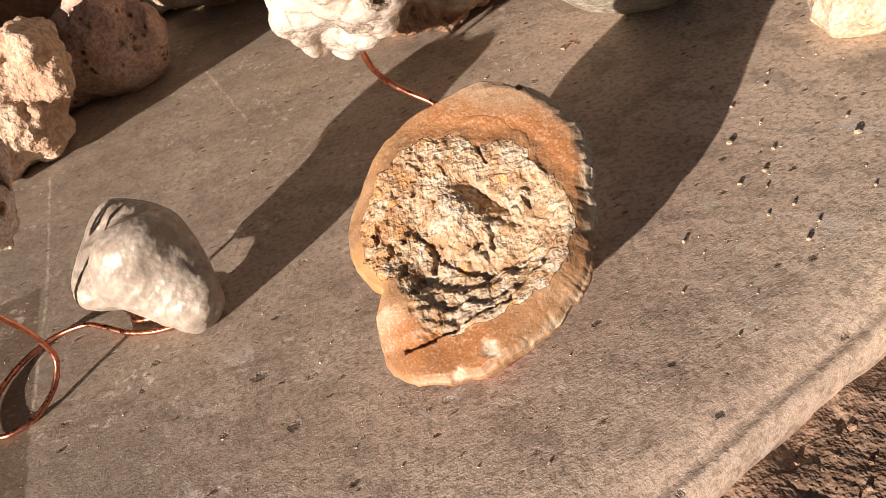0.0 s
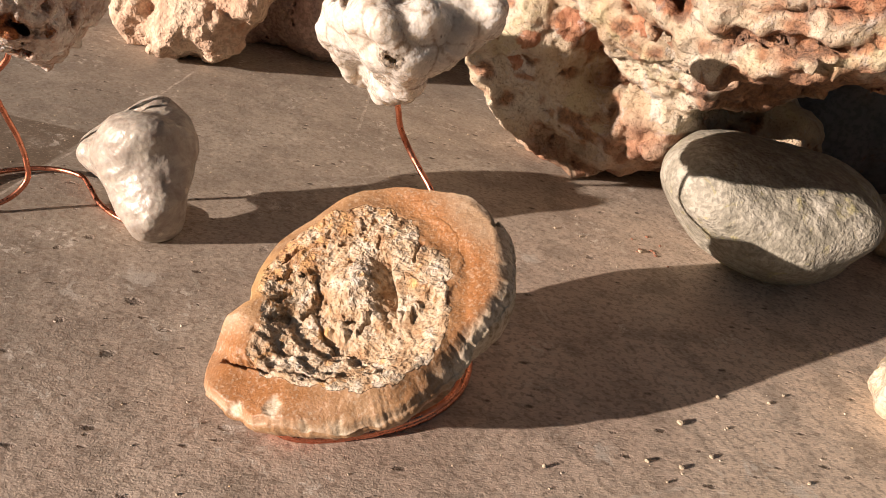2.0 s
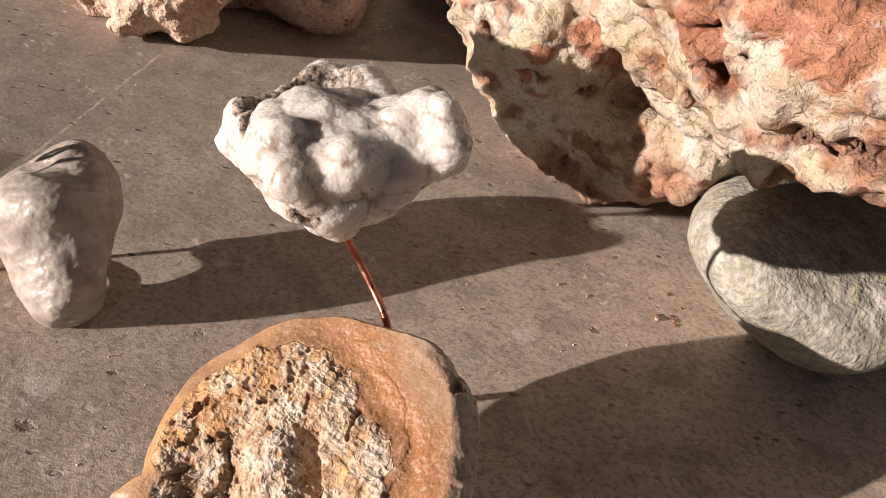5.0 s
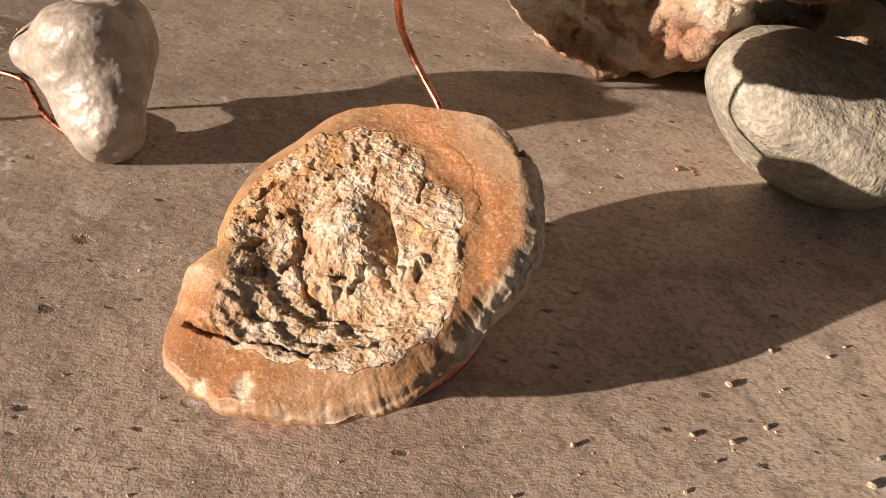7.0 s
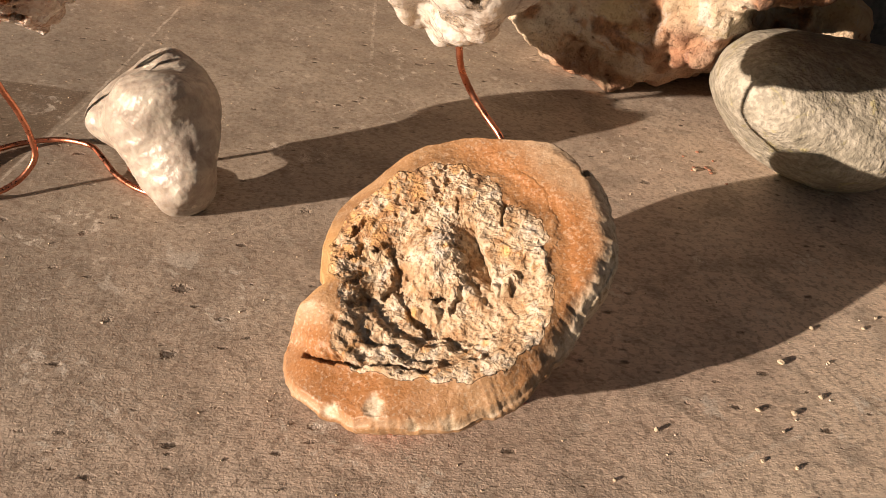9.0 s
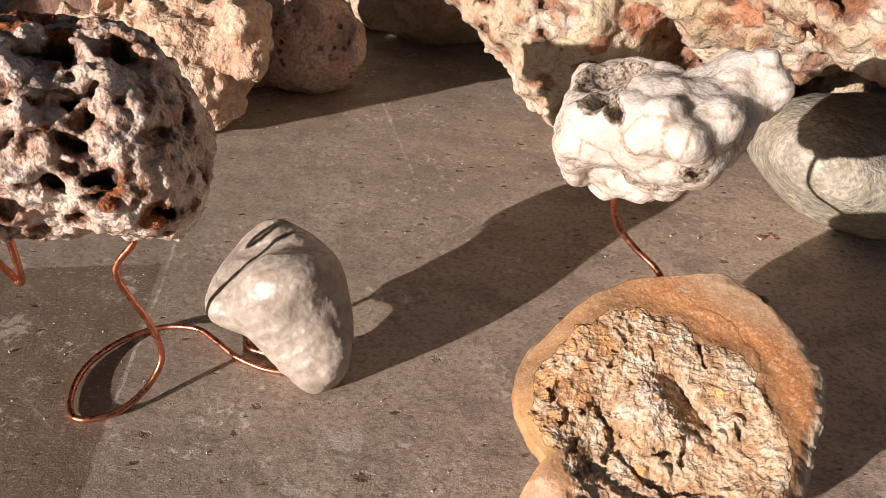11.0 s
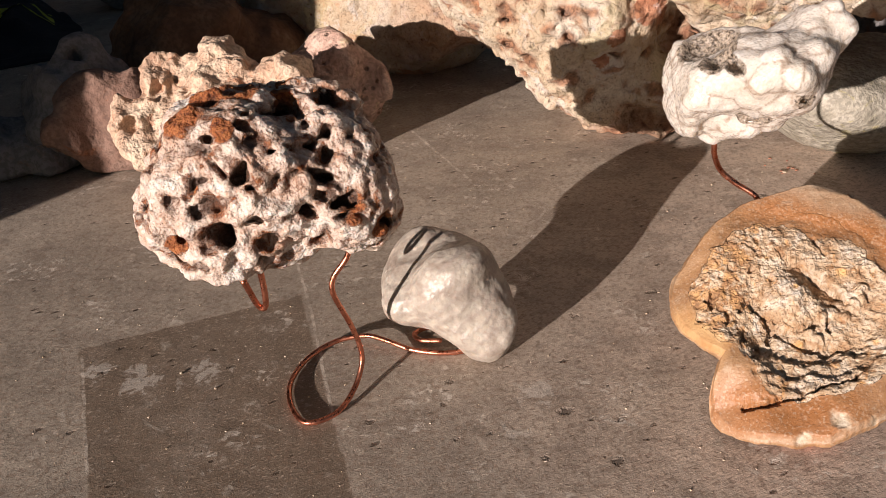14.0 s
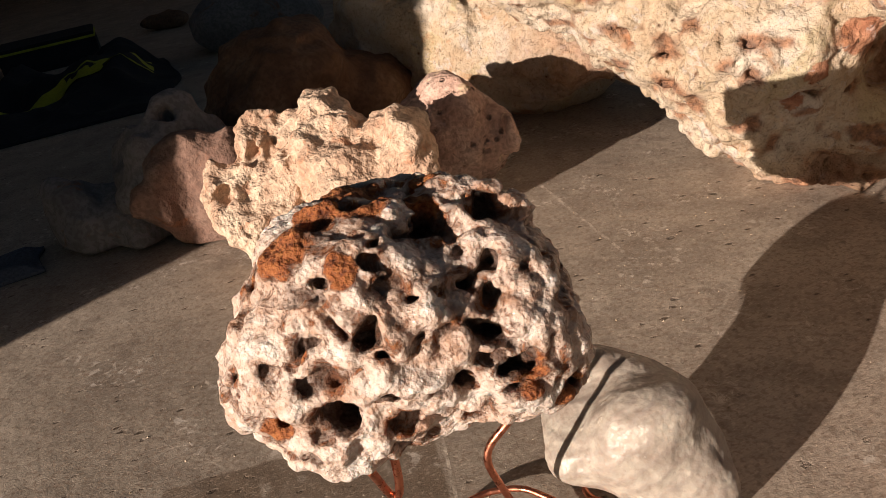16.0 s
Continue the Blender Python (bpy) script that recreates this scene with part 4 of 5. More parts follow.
        attrs["rust"].append((1 - z) * np.maximum(smooth(np.cos(ang - radians(38)), 0.05, 0.65) * np.exp(-((inside + 0.0110) / 0.0095) ** 2), 0.95 * smooth(-v, 0.040, 0.054) * smooth(-u, -0.045, -0.005)))
        attrs["band"].append((1 - z) * smooth(-inside, 0.010, 0.022))
        attrs["grey"].append(np.exp(-(np.hypot(u + 0.001, v + 0.001) / 0.010) ** 4))
        attrs["worn"].append(smooth(-u + 0.3 * v, 0.006, 0.030))
    # the back: rough skin curving under to a smaller foot
    drop = rows[-1][:, 2]
    for step in range(1, 26):
        f = step / 25
        q = 1 + 0.015 * math.sin(min(f * 4, 1) * math.pi) - 0.60 * f ** 2.2
        u, v = q * outline * np.cos(th), q * outline * np.sin(th)
        p = np.stack([u, v, 0 * u + f * 0.03], -1)
        w = -0.004 - 0.009 * smooth(f, 0.0, 0.25) * (0.45 + 0.55 * smooth(np.cos(th - radians(20)), -0.5, 0.6)) - (0.022 + 0.020 * smooth(np.cos(th - radians(100)), -0.5, 0.5)) * f + 0.0012 * fbm(p, 0.01, 4, 51)
        w = np.maximum(np.minimum(w, drop - 0.0008 * step), -(0.0550 + 0.4566 * v + 0.0741 * u) / 0.8866)
        rows.append(np.stack([u * (1 + 0.02 * fbm(p, 0.012, 3, 52)), v * (1 + 0.02 * fbm(p, 0.012, 3, 53)), w], -1))
        for k in keys:
            if k != "pale":
                attrs[k].append(0 * u)
        attrs["pale"].append(0 * u + (1 - f) * smooth(np.cos(th - radians(24)), 0.6, 0.9))
    uvw = np.concatenate(rows)
    frame_m = np.array([SLICE_U, SLICE_V, SLICE_N])
    verts = uvw @ frame_m + np.array(SLICE_O) - np.array(base)
    n = len(rows)
    faces = []
    for a in range(n - 1):
        for b in range(around):
            c = (b + 1) % around
            faces.append((a * around + b, (a + 1) * around + b, (a + 1) * around + c, a * around + c))
    faces.append(tuple((n - 1) * around + b for b in range(around))[::-1])
    return mesh_of("chert_slice", verts, faces, M_SLAB, {k: np.concatenate(a) for k, a in attrs.items()})


piece = thing("mineral_sculpture", (0.02, 0.28, 0.0), "brown chert slice and white quartz joined by copper wire", "sculpture", "wire sculptures")
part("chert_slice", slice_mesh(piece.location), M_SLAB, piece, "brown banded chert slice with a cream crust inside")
wire("wire_ring", [(-0.014, 0.270, 0.0022), (-0.006, 0.243, 0.002), (0.010, 0.232, 0.002), (0.026, 0.239, 0.002), (0.044, 0.265, 0.002), (0.053, 0.291, 0.002), (0.051, 0.319, 0.002),
                   (0.035, 0.345, 0.002), (0.008, 0.352, 0.002), (-0.018, 0.342, 0.003), (-0.012, 0.338, 0.02), (0.002, 0.341, 0.05)], piece, "copper wire foot ring lying on the table", 0.0018)
wire("wire_strand", [(-0.010, 0.246, 0.0040), (0.006, 0.2325, 0.0048), (0.022, 0.2335, 0.0046), (0.040, 0.254, 0.0050), (0.0525, 0.283, 0.0060), (0.0535, 0.306, 0.0075), (0.044, 0.326, 0.0100)], piece, "second strand of copper wire laid along the ring", 0.0016)
wire("wire_stem", [(0.002, 0.341, 0.05), (0.0020, 0.3408, 0.068), (-0.0015, 0.3412, 0.0770), (-0.0125, 0.3440, 0.0840), (-0.0205, 0.3440, 0.0915), (-0.0250, 0.3400, 0.1020),
                   (-0.0262, 0.3370, 0.1120), (-0.027, 0.332, 0.127), (-0.029, 0.328, 0.154)], piece, "bent copper wire stem")
stone("quartz_rock", "white sparkling quartz rock with rounded crystal lobes", "", [
    ((-0.0094, 0.2987, 0.1527), (0.0173, 0.0110, 0.0259), (40, 22, -11)),
    ((0.0030, 0.3052, 0.1577), (0.0114, 0.0126, 0.0131), (-1, 11, 7)),
    ((0.0142, 0.3234, 0.1725), (0.0114, 0.0073, 0.0100), (30, 44, -7)),
    ((-0.0330, 0.3069, 0.1527), (0.0173, 0.0090, 0.0145), (41, -21, 39)),
    ((-0.0250, 0.3237, 0.1338), (0.0253, 0.0107, 0.0119), (-0, 1, -36)),
    ((-0.0435, 0.3310, 0.1417), (0.0094, 0.0240, 0.0222), (32, -5, 4)),
    ((-0.0202, 0.3315, 0.1553), (0.0230, 0.0107, 0.0146), (-13, -0, -29)),
    ((-0.0243, 0.3326, 0.1206), (0.0063, 0.0093, 0.0055), (-27, -18, -0)),
    ((-0.0348, 0.3483, 0.1560), (0.0191, 0.0078, 0.0078), (1, -25, -41)),
    ((0.0056, 0.3265, 0.1637), (0.0150, 0.0172, 0.0108), (-1, -41, 30)),
    ((-0.0080, 0.3100, 0.1600), (0.0200, 0.0120, 0.0130), (0, 0, 0)), ((-0.0200, 0.3020, 0.1570), (0.0170, 0.0110, 0.0130), (0, 0, 0))], M_QUARTZ, 0.0009, piece, k=0.012,
    rough=(("lobe", 0.0016, 0.0130, 1, 3), ("fbm", 0.0010, 0.012, 3, 2)), fine=(("lobe", 0.0004, 0.0036, 1, 5), ("lobe", 0.0002, 0.0020, 1, 6)), seams=(0.0130, 3),
    knobs=(((0.0058, 0.2973, 0.1659), 0.0086), ((-0.0024, 0.2833, 0.1630), 0.0066), ((-0.0104, 0.2895, 0.1680), 0.0066), ((0.0082, 0.3149, 0.1727), 0.0066), ((0.0215, 0.3192, 0.1735), 0.0066),
           ((0.0163, 0.3209, 0.1810), 0.0052), ((-0.0108, 0.3041, 0.1705), 0.0058), ((-0.0010, 0.2890, 0.1525), 0.0056), ((-0.0395, 0.3010, 0.1575), 0.0070), ((-0.0360, 0.2990, 0.1505), 0.0066), ((-0.0170, 0.2875, 0.1605), 0.0070)),
    holes=(((-0.0345, 0.3030, 0.1690), (0.0066, 0.0120, 0.0090), (0, 0, -15)), ((-0.0265, 0.2990, 0.1645), (0.0046, 0.0100, 0.0040), (0, 30, 0)), ((-0.034, 0.331, 0.168), (0.012, 0.006, 0.011), (0, 0, -20)), ((-0.043, 0.326, 0.166), (0.006, 0.008, 0.008), (0, 20, 0)), ((0.002, 0.2880, 0.1515), (0.0018, 0.004, 0.0018)), ((-0.016, 0.301, 0.1365), (0.006, 0.004, 0.0018)),
           ((0.019, 0.296, 0.1600), (0.004, 0.005, 0.002))))

# ---- sculpture with the porous rock and the fossil shell ----
piece = thing("mineral_sculpture", (-0.2, 0.28, 0.0), "porous rusty rock and grey fossil shell on looped copper wire", "sculpture", "wire sculptures")
INWARD = (-30, 0, 22)     # the way the holes run into the rock


def vug(x, y, z, wide, high, deep=0.012, roll=0, back=0.002):
    """A hole in the rock: its mouth at a place on the face, its half width and height, running inward."""
    way = np.array(Euler([radians(a) for a in INWARD]).to_matrix()) @ np.array([0, 1, 0])
    return (tuple(np.array([x, y, z]) + way * back), (1.12 * wide, deep, 1.12 * high), (INWARD[0], roll, INWARD[2]))


WIDE_VUGS = (vug(-0.2257, 0.2480, 0.1675, 0.0070, 0.0040), vug(-0.2074, 0.2590, 0.1690, 0.0058, 0.0046), vug(-0.2009, 0.2377, 0.1622, 0.0058, 0.0042, roll=-25), vug(-0.2082, 0.2340, 0.1588, 0.0040, 0.0033),
             vug(-0.2337, 0.2110, 0.1564, 0.0048, 0.0054), vug(-0.2006, 0.2250, 0.1480, 0.0085, 0.0032, roll=22), vug(-0.1941, 0.2260, 0.1365, 0.0062, 0.0045, roll=10), vug(-0.2078, 0.2190, 0.1355, 0.0050, 0.0026, roll=35),
             vug(-0.2455, 0.2055, 0.1270, 0.0068, 0.0054, 0.016, roll=-20), vug(-0.2283, 0.2119, 0.1192, 0.0042, 0.0030), vug(-0.1831, 0.2418, 0.1144, 0.0042, 0.0026, roll=15), vug(-0.1841, 0.2458, 0.1455, 0.0030, 0.0034))
SMALL_VUGS = (vug(-0.2141, 0.2287, 0.1578, 0.0033, 0.0013, 0.006, 15), vug(-0.2191, 0.2204, 0.1568, 0.0027, 0.0015, 0.007), vug(-0.2447, 0.2156, 0.1683, 0.0031, 0.0020, 0.008), vug(-0.2483, 0.2120, 0.1622, 0.0014, 0.0011, 0.006),
              vug(-0.2493, 0.2092, 0.1574, 0.0014, 0.0014, 0.006), vug(-0.2435, 0.2104, 0.1577, 0.0014, 0.0029, 0.006, -20), vug(-0.2536, 0.2061, 0.1497, 0.0046, 0.0020, 0.005), vug(-0.2278, 0.2120, 0.1455, 0.0033, 0.0018, 0.008),
              vug(-0.2160, 0.2145, 0.1483, 0.0021, 0.0020, 0.007), vug(-0.2655, 0.2030, 0.1268, 0.0025, 0.0018, 0.007), vug(-0.2288, 0.2085, 0.1324, 0.0040, 0.0012, 0.006), vug(-0.2536, 0.2700, 0.1745, 0.0033, 0.0015, 0.006),
              vug(-0.2450, 0.2468, 0.1767, 0.0020, 0.0011, 0.006), vug(-0.2323, 0.2280, 0.1720, 0.0017, 0.0013, 0.006), vug(-0.2304, 0.2178, 0.1669, 0.0017, 0.0010, 0.006), vug(-0.1903, 0.2252, 0.1285, 0.0040, 0.0018, 0.006))
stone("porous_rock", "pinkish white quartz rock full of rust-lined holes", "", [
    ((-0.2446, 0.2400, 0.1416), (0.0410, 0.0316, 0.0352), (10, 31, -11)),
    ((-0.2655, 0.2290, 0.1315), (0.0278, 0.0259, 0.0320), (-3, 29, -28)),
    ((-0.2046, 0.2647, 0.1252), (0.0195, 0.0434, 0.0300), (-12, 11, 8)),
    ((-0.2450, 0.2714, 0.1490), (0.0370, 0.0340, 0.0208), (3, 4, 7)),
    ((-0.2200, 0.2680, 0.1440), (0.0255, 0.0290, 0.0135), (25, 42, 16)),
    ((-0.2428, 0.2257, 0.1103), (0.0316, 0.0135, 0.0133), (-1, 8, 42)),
    # second lump here is unseen, added to carry the rock's shadow lower
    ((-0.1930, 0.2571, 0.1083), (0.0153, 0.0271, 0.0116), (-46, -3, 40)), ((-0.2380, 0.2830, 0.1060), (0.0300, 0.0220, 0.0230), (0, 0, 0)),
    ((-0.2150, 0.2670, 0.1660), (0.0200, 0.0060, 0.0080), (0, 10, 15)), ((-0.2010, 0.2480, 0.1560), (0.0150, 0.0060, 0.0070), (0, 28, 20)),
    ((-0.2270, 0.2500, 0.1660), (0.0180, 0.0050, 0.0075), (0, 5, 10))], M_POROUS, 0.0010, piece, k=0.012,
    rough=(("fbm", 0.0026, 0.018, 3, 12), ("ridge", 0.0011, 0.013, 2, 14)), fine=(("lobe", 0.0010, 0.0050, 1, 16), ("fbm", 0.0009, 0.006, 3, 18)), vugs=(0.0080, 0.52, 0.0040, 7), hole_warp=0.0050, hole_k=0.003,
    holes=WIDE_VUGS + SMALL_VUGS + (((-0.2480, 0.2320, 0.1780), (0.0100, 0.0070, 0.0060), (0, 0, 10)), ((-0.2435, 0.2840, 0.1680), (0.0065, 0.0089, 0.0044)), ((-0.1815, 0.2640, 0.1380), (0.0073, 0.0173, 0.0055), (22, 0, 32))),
    attr_reach=0.0040, stain_shades=(((-0.2278, 0.2560, 0.1705), 0.009), ((-0.2635, 0.2236, 0.1769), 0.018), ((-0.2425, 0.2480, 0.1770), 0.014), ((-0.2393, 0.2184, 0.1703), 0.008), ((-0.2560, 0.2420, 0.1790), 0.014), ((-0.2300, 0.2750, 0.1700), 0.012), ((-0.2536, 0.2061, 0.1497), 0.006),
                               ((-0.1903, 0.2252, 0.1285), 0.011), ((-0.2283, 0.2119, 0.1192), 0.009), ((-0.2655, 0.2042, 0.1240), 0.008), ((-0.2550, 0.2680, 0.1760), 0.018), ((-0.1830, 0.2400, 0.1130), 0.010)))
stone("fossil_shell", "grey curved fossil oyster shell", "", [
    ((-0.1743, 0.3093, 0.0411), (0.0301, 0.0267, 0.0129), (3, 18, -43)),
    ((-0.1871, 0.3172, 0.0339), (0.0233, 0.0301, 0.0123), (35, 8, 28)),
    ((-0.1610, 0.2987, 0.0502), (0.0136, 0.0184, 0.0197), (6, 36, -27)),
    ((-0.1486, 0.2942, 0.0165), (0.0096, 0.0218, 0.0181), (-35, 33, 46)),
    ((-0.1725, 0.3214, 0.0521), (0.0249, 0.0097, 0.0099), (-15, 8, -22)),
    ((-0.1996, 0.3044, 0.0303), (0.0109, 0.0233, 0.0095), (-14, 40, -4)),
    ((-0.1507, 0.2934, 0.0291), (0.0131, 0.0106, 0.0217), (-42, 27, -0)),
    ((-0.1674, 0.2982, 0.0364), (0.0123, 0.0186, 0.0286), (20, -7, -38)),
    ((-0.1470, 0.2980, 0.0080), (0.0100, 0.0110, 0.0100), (0, 0, 0))], M_SHELL, 0.0010, piece, k=0.014,
    rough=(("fbm", 0.0006, 0.02, 2, 22), ("ridge", 0.0003, 0.013, 2, 25)), fine=(("fbm", 0.0002, 0.005, 2, 26), ("lobe", 0.0002, 0.0024, 1, 27)),
    holes=(((-0.1720, 0.3050, 0.0085), (0.0550, 0.0125, 0.0050), (0, SUN_EL, SUN_AZ)), ((-0.2000, 0.3300, 0.0160), (0.0600, 0.0180, 0.0200), (0, SUN_EL, SUN_AZ))), hole_k=0.004, floor=0.0)
wire("wire_loop", [(-0.2045, 0.2530, 0.1050), (-0.2075, 0.2520, 0.0905), (-0.2160, 0.2490, 0.0790), (-0.2178, 0.2485, 0.0700), (-0.2162, 0.2530, 0.0550), (-0.2150, 0.2572, 0.0430), (-0.2135, 0.2600, 0.0280), (-0.2138, 0.2590, 0.0160),
                   (-0.2170, 0.2480, 0.0060), (-0.2230, 0.2330, 0.0025), (-0.2370, 0.2250, 0.0022), (-0.2500, 0.2370, 0.0022), (-0.2575, 0.2560, 0.0022), (-0.2550, 0.2770, 0.0025), (-0.2430, 0.2930, 0.0035),
                   (-0.2245, 0.2985, 0.0050), (-0.2100, 0.2950, 0.0045), (-0.1940, 0.2900, 0.0025), (-0.1750, 0.2880, 0.0022), (-0.1580, 0.2930, 0.0022), (-0.1500, 0.3060, 0.0022), (-0.1620, 0.3190, 0.0022),
                   (-0.1850, 0.3140, 0.0022), (-0.1945, 0.3040, 0.0040), (-0.1890, 0.2960, 0.0050), (-0.1760, 0.2950, 0.0060)], piece, "looped copper wire foot and stem")
wire("wire_hook", [(-0.2440, 0.2125, 0.1000), (-0.2455, 0.2180, 0.0900), (-0.2465, 0.2230, 0.0800), (-0.2445, 0.2240, 0.0765), (-0.2420, 0.2235, 0.0800), (-0.2400, 0.2220, 0.0920), (-0.2400, 0.2220, 0.1080)], piece, "copper wire hook end")

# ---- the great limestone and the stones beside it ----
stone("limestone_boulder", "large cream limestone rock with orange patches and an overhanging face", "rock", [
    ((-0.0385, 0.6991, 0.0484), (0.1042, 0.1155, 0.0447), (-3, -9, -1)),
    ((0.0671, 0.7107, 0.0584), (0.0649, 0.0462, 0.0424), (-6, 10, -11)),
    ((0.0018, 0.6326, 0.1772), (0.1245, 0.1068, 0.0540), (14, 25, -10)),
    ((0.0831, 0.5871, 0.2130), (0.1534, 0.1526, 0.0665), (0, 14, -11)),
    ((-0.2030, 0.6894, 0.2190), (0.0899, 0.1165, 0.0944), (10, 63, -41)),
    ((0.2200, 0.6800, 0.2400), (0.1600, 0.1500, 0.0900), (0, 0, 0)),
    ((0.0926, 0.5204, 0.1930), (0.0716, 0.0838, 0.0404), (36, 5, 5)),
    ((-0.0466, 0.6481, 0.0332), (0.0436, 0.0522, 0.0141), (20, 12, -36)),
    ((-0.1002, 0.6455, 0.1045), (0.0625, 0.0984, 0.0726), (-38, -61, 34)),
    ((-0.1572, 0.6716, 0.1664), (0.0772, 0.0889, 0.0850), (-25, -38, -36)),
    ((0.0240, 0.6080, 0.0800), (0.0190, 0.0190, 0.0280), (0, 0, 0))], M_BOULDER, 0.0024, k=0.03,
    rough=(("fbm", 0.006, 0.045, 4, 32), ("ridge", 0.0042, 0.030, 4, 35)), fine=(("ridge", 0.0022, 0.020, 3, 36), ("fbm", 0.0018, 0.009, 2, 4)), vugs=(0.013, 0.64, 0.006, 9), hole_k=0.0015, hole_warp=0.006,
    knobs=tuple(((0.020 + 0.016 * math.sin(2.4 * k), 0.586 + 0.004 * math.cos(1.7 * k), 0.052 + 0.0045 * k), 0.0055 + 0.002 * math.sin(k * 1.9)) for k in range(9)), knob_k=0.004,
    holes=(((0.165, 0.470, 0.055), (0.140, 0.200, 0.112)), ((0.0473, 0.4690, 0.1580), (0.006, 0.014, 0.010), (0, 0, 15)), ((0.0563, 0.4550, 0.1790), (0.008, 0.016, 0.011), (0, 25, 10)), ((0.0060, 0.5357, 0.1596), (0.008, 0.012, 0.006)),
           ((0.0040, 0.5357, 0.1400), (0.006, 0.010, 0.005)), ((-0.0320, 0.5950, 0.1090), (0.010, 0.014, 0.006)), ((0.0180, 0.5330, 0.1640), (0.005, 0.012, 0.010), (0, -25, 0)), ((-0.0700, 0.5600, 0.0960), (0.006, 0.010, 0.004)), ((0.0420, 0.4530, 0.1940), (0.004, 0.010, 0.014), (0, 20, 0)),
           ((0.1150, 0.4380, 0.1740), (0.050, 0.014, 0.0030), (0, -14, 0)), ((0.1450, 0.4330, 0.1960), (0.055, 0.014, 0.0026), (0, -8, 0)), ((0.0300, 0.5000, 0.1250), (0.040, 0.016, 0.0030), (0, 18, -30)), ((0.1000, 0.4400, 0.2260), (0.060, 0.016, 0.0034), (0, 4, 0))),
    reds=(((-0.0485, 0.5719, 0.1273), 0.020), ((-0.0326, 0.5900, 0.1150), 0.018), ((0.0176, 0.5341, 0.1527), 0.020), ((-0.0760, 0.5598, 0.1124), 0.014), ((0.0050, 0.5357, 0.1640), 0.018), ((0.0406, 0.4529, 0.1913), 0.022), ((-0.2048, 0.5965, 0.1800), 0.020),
          # the last spots redden the foot and paint in the overhang's shade
          ((0.0540, 0.4560, 0.1850), 0.022), ((0.0200, 0.5880, 0.0520), 0.014), ((0.0888, 0.4376, 0.2100), 0.030), ((0.1300, 0.4350, 0.2200), 0.040), ((0.0700, 0.4500, 0.2200), 0.035), ((-0.0850, 0.5700, 0.0900), 0.012)), stain_shades=(((-0.050, 0.650, 0.020), 0.080), ((0.030, 0.640, 0.030), 0.080), ((-0.010, 0.640, 0.080), 0.060), ((-0.080, 0.640, 0.050), 0.040), ((0.020, 0.590, 0.050), 0.040)), floor=0.0)
stone("cobble", "smooth grey-green oval cobble lying on the table", "stone", [
    ((0.1177, 0.5976, 0.0480), (0.0780, 0.0421, 0.0319), (13, -6, -13)),
    ((0.0954, 0.5735, 0.0508), (0.0508, 0.0584, 0.0322), (-12, 16, 0)),
    ((0.1460, 0.6384, 0.0461), (0.0509, 0.0293, 0.0343), (-41, 10, -9)),
    ((0.1210, 0.5957, 0.0369), (0.0410, 0.0632, 0.0294), (-4, 9, 28)),
    ((0.1250, 0.6050, 0.0280), (0.0500, 0.0340, 0.0285), (0, 0, 0))], M_COBBLE, 0.0018, k=0.03,
    rough=(("fbm", 0.0025, 0.06, 2, 42),), fine=(("fbm", 0.0006, 0.009, 1, 46), ("pit", 0.0006, 0.008, 1, 3)), floor=0.0)
stone("flat_rock", "pale layered flat rock under the boulder", "rock", [
    ((0.2450, 0.7450, 0.0300), (0.0900, 0.0550, 0.0260), (0, -14, -8)),
    ((0.3000, 0.7700, 0.0480), (0.0900, 0.0500, 0.0380), (0, -10, 0))], M_LIME, 0.0030, k=0.02, rough=(("fbm", 0.005, 0.04, 3, 52), ("ridge", 0.004, 0.03, 3, 55)), floor=0.0)
stone("yellow_stone", "small angular pale yellow stone", "stone", [
    ((0.2444, 0.4882, 0.0175), (0.0265, 0.0340, 0.0274), (-45, 4, 14)),
    ((0.2520, 0.4900, 0.0280), (0.0180, 0.0180, 0.0160), (-0, -0, 0))], M_YELLOW, 0.0012, k=0.008, rough=(("fbm", 0.003, 0.016, 3, 62), ("ridge", 0.0015, 0.01, 2, 65)), floor=0.0)

# ---- stones along the back ----
stone("spiky_rock", "cream knobbly limestone with peaks and holes", "rock", [
    ((-0.4038, 0.5431, 0.0565), (0.0550, 0.0285, 0.0409), (24, 6, -12)),
    ((-0.4213, 0.5760, 0.0860), (0.0250, 0.0140, 0.0350), (-8, -47, -39)),
    ((-0.4820, 0.5281, 0.0476), (0.0501, 0.0180, 0.0229), (25, 41, -10)),
    ((-0.4705, 0.5054, 0.0340), (0.0388, 0.0141, 0.0155), (10, 33, -22)),
    ((-0.3559, 0.5532, 0.0760), (0.0214, 0.0160, 0.0321), (-44, 36, 42)),
    ((-0.3726, 0.5220, 0.0377), (0.0286, 0.0187, 0.0310), (13, 18, -1)),
    ((-0.4783, 0.5781, 0.0845), (0.0091, 0.0094, 0.0232), (26, -43, 25)),
    ((-0.3406, 0.5436, 0.0843), (0.0118, 0.0273, 0.0215), (33, -21, 15)),
    ((-0.4008, 0.5115, 0.0264), (0.0334, 0.0333, 0.0135), (41, -44, -16)),
    ((-0.4405, 0.5640, 0.0740), (0.0400, 0.0090, 0.0330), (-40, -20, 29))], M_PINK, 0.0018, k=0.03,
    rough=(("fbm", 0.0050, 0.030, 3, 72), ("ridge", 0.0025, 0.022, 2, 74)), fine=(("fbm", 0.0026, 0.012, 3, 76),),
    holes=(((-0.489, 0.506, 0.064), (0.009, 0.014, 0.009)), ((-0.440, 0.505, 0.064), (0.008, 0.012, 0.008))), floor=0.0)
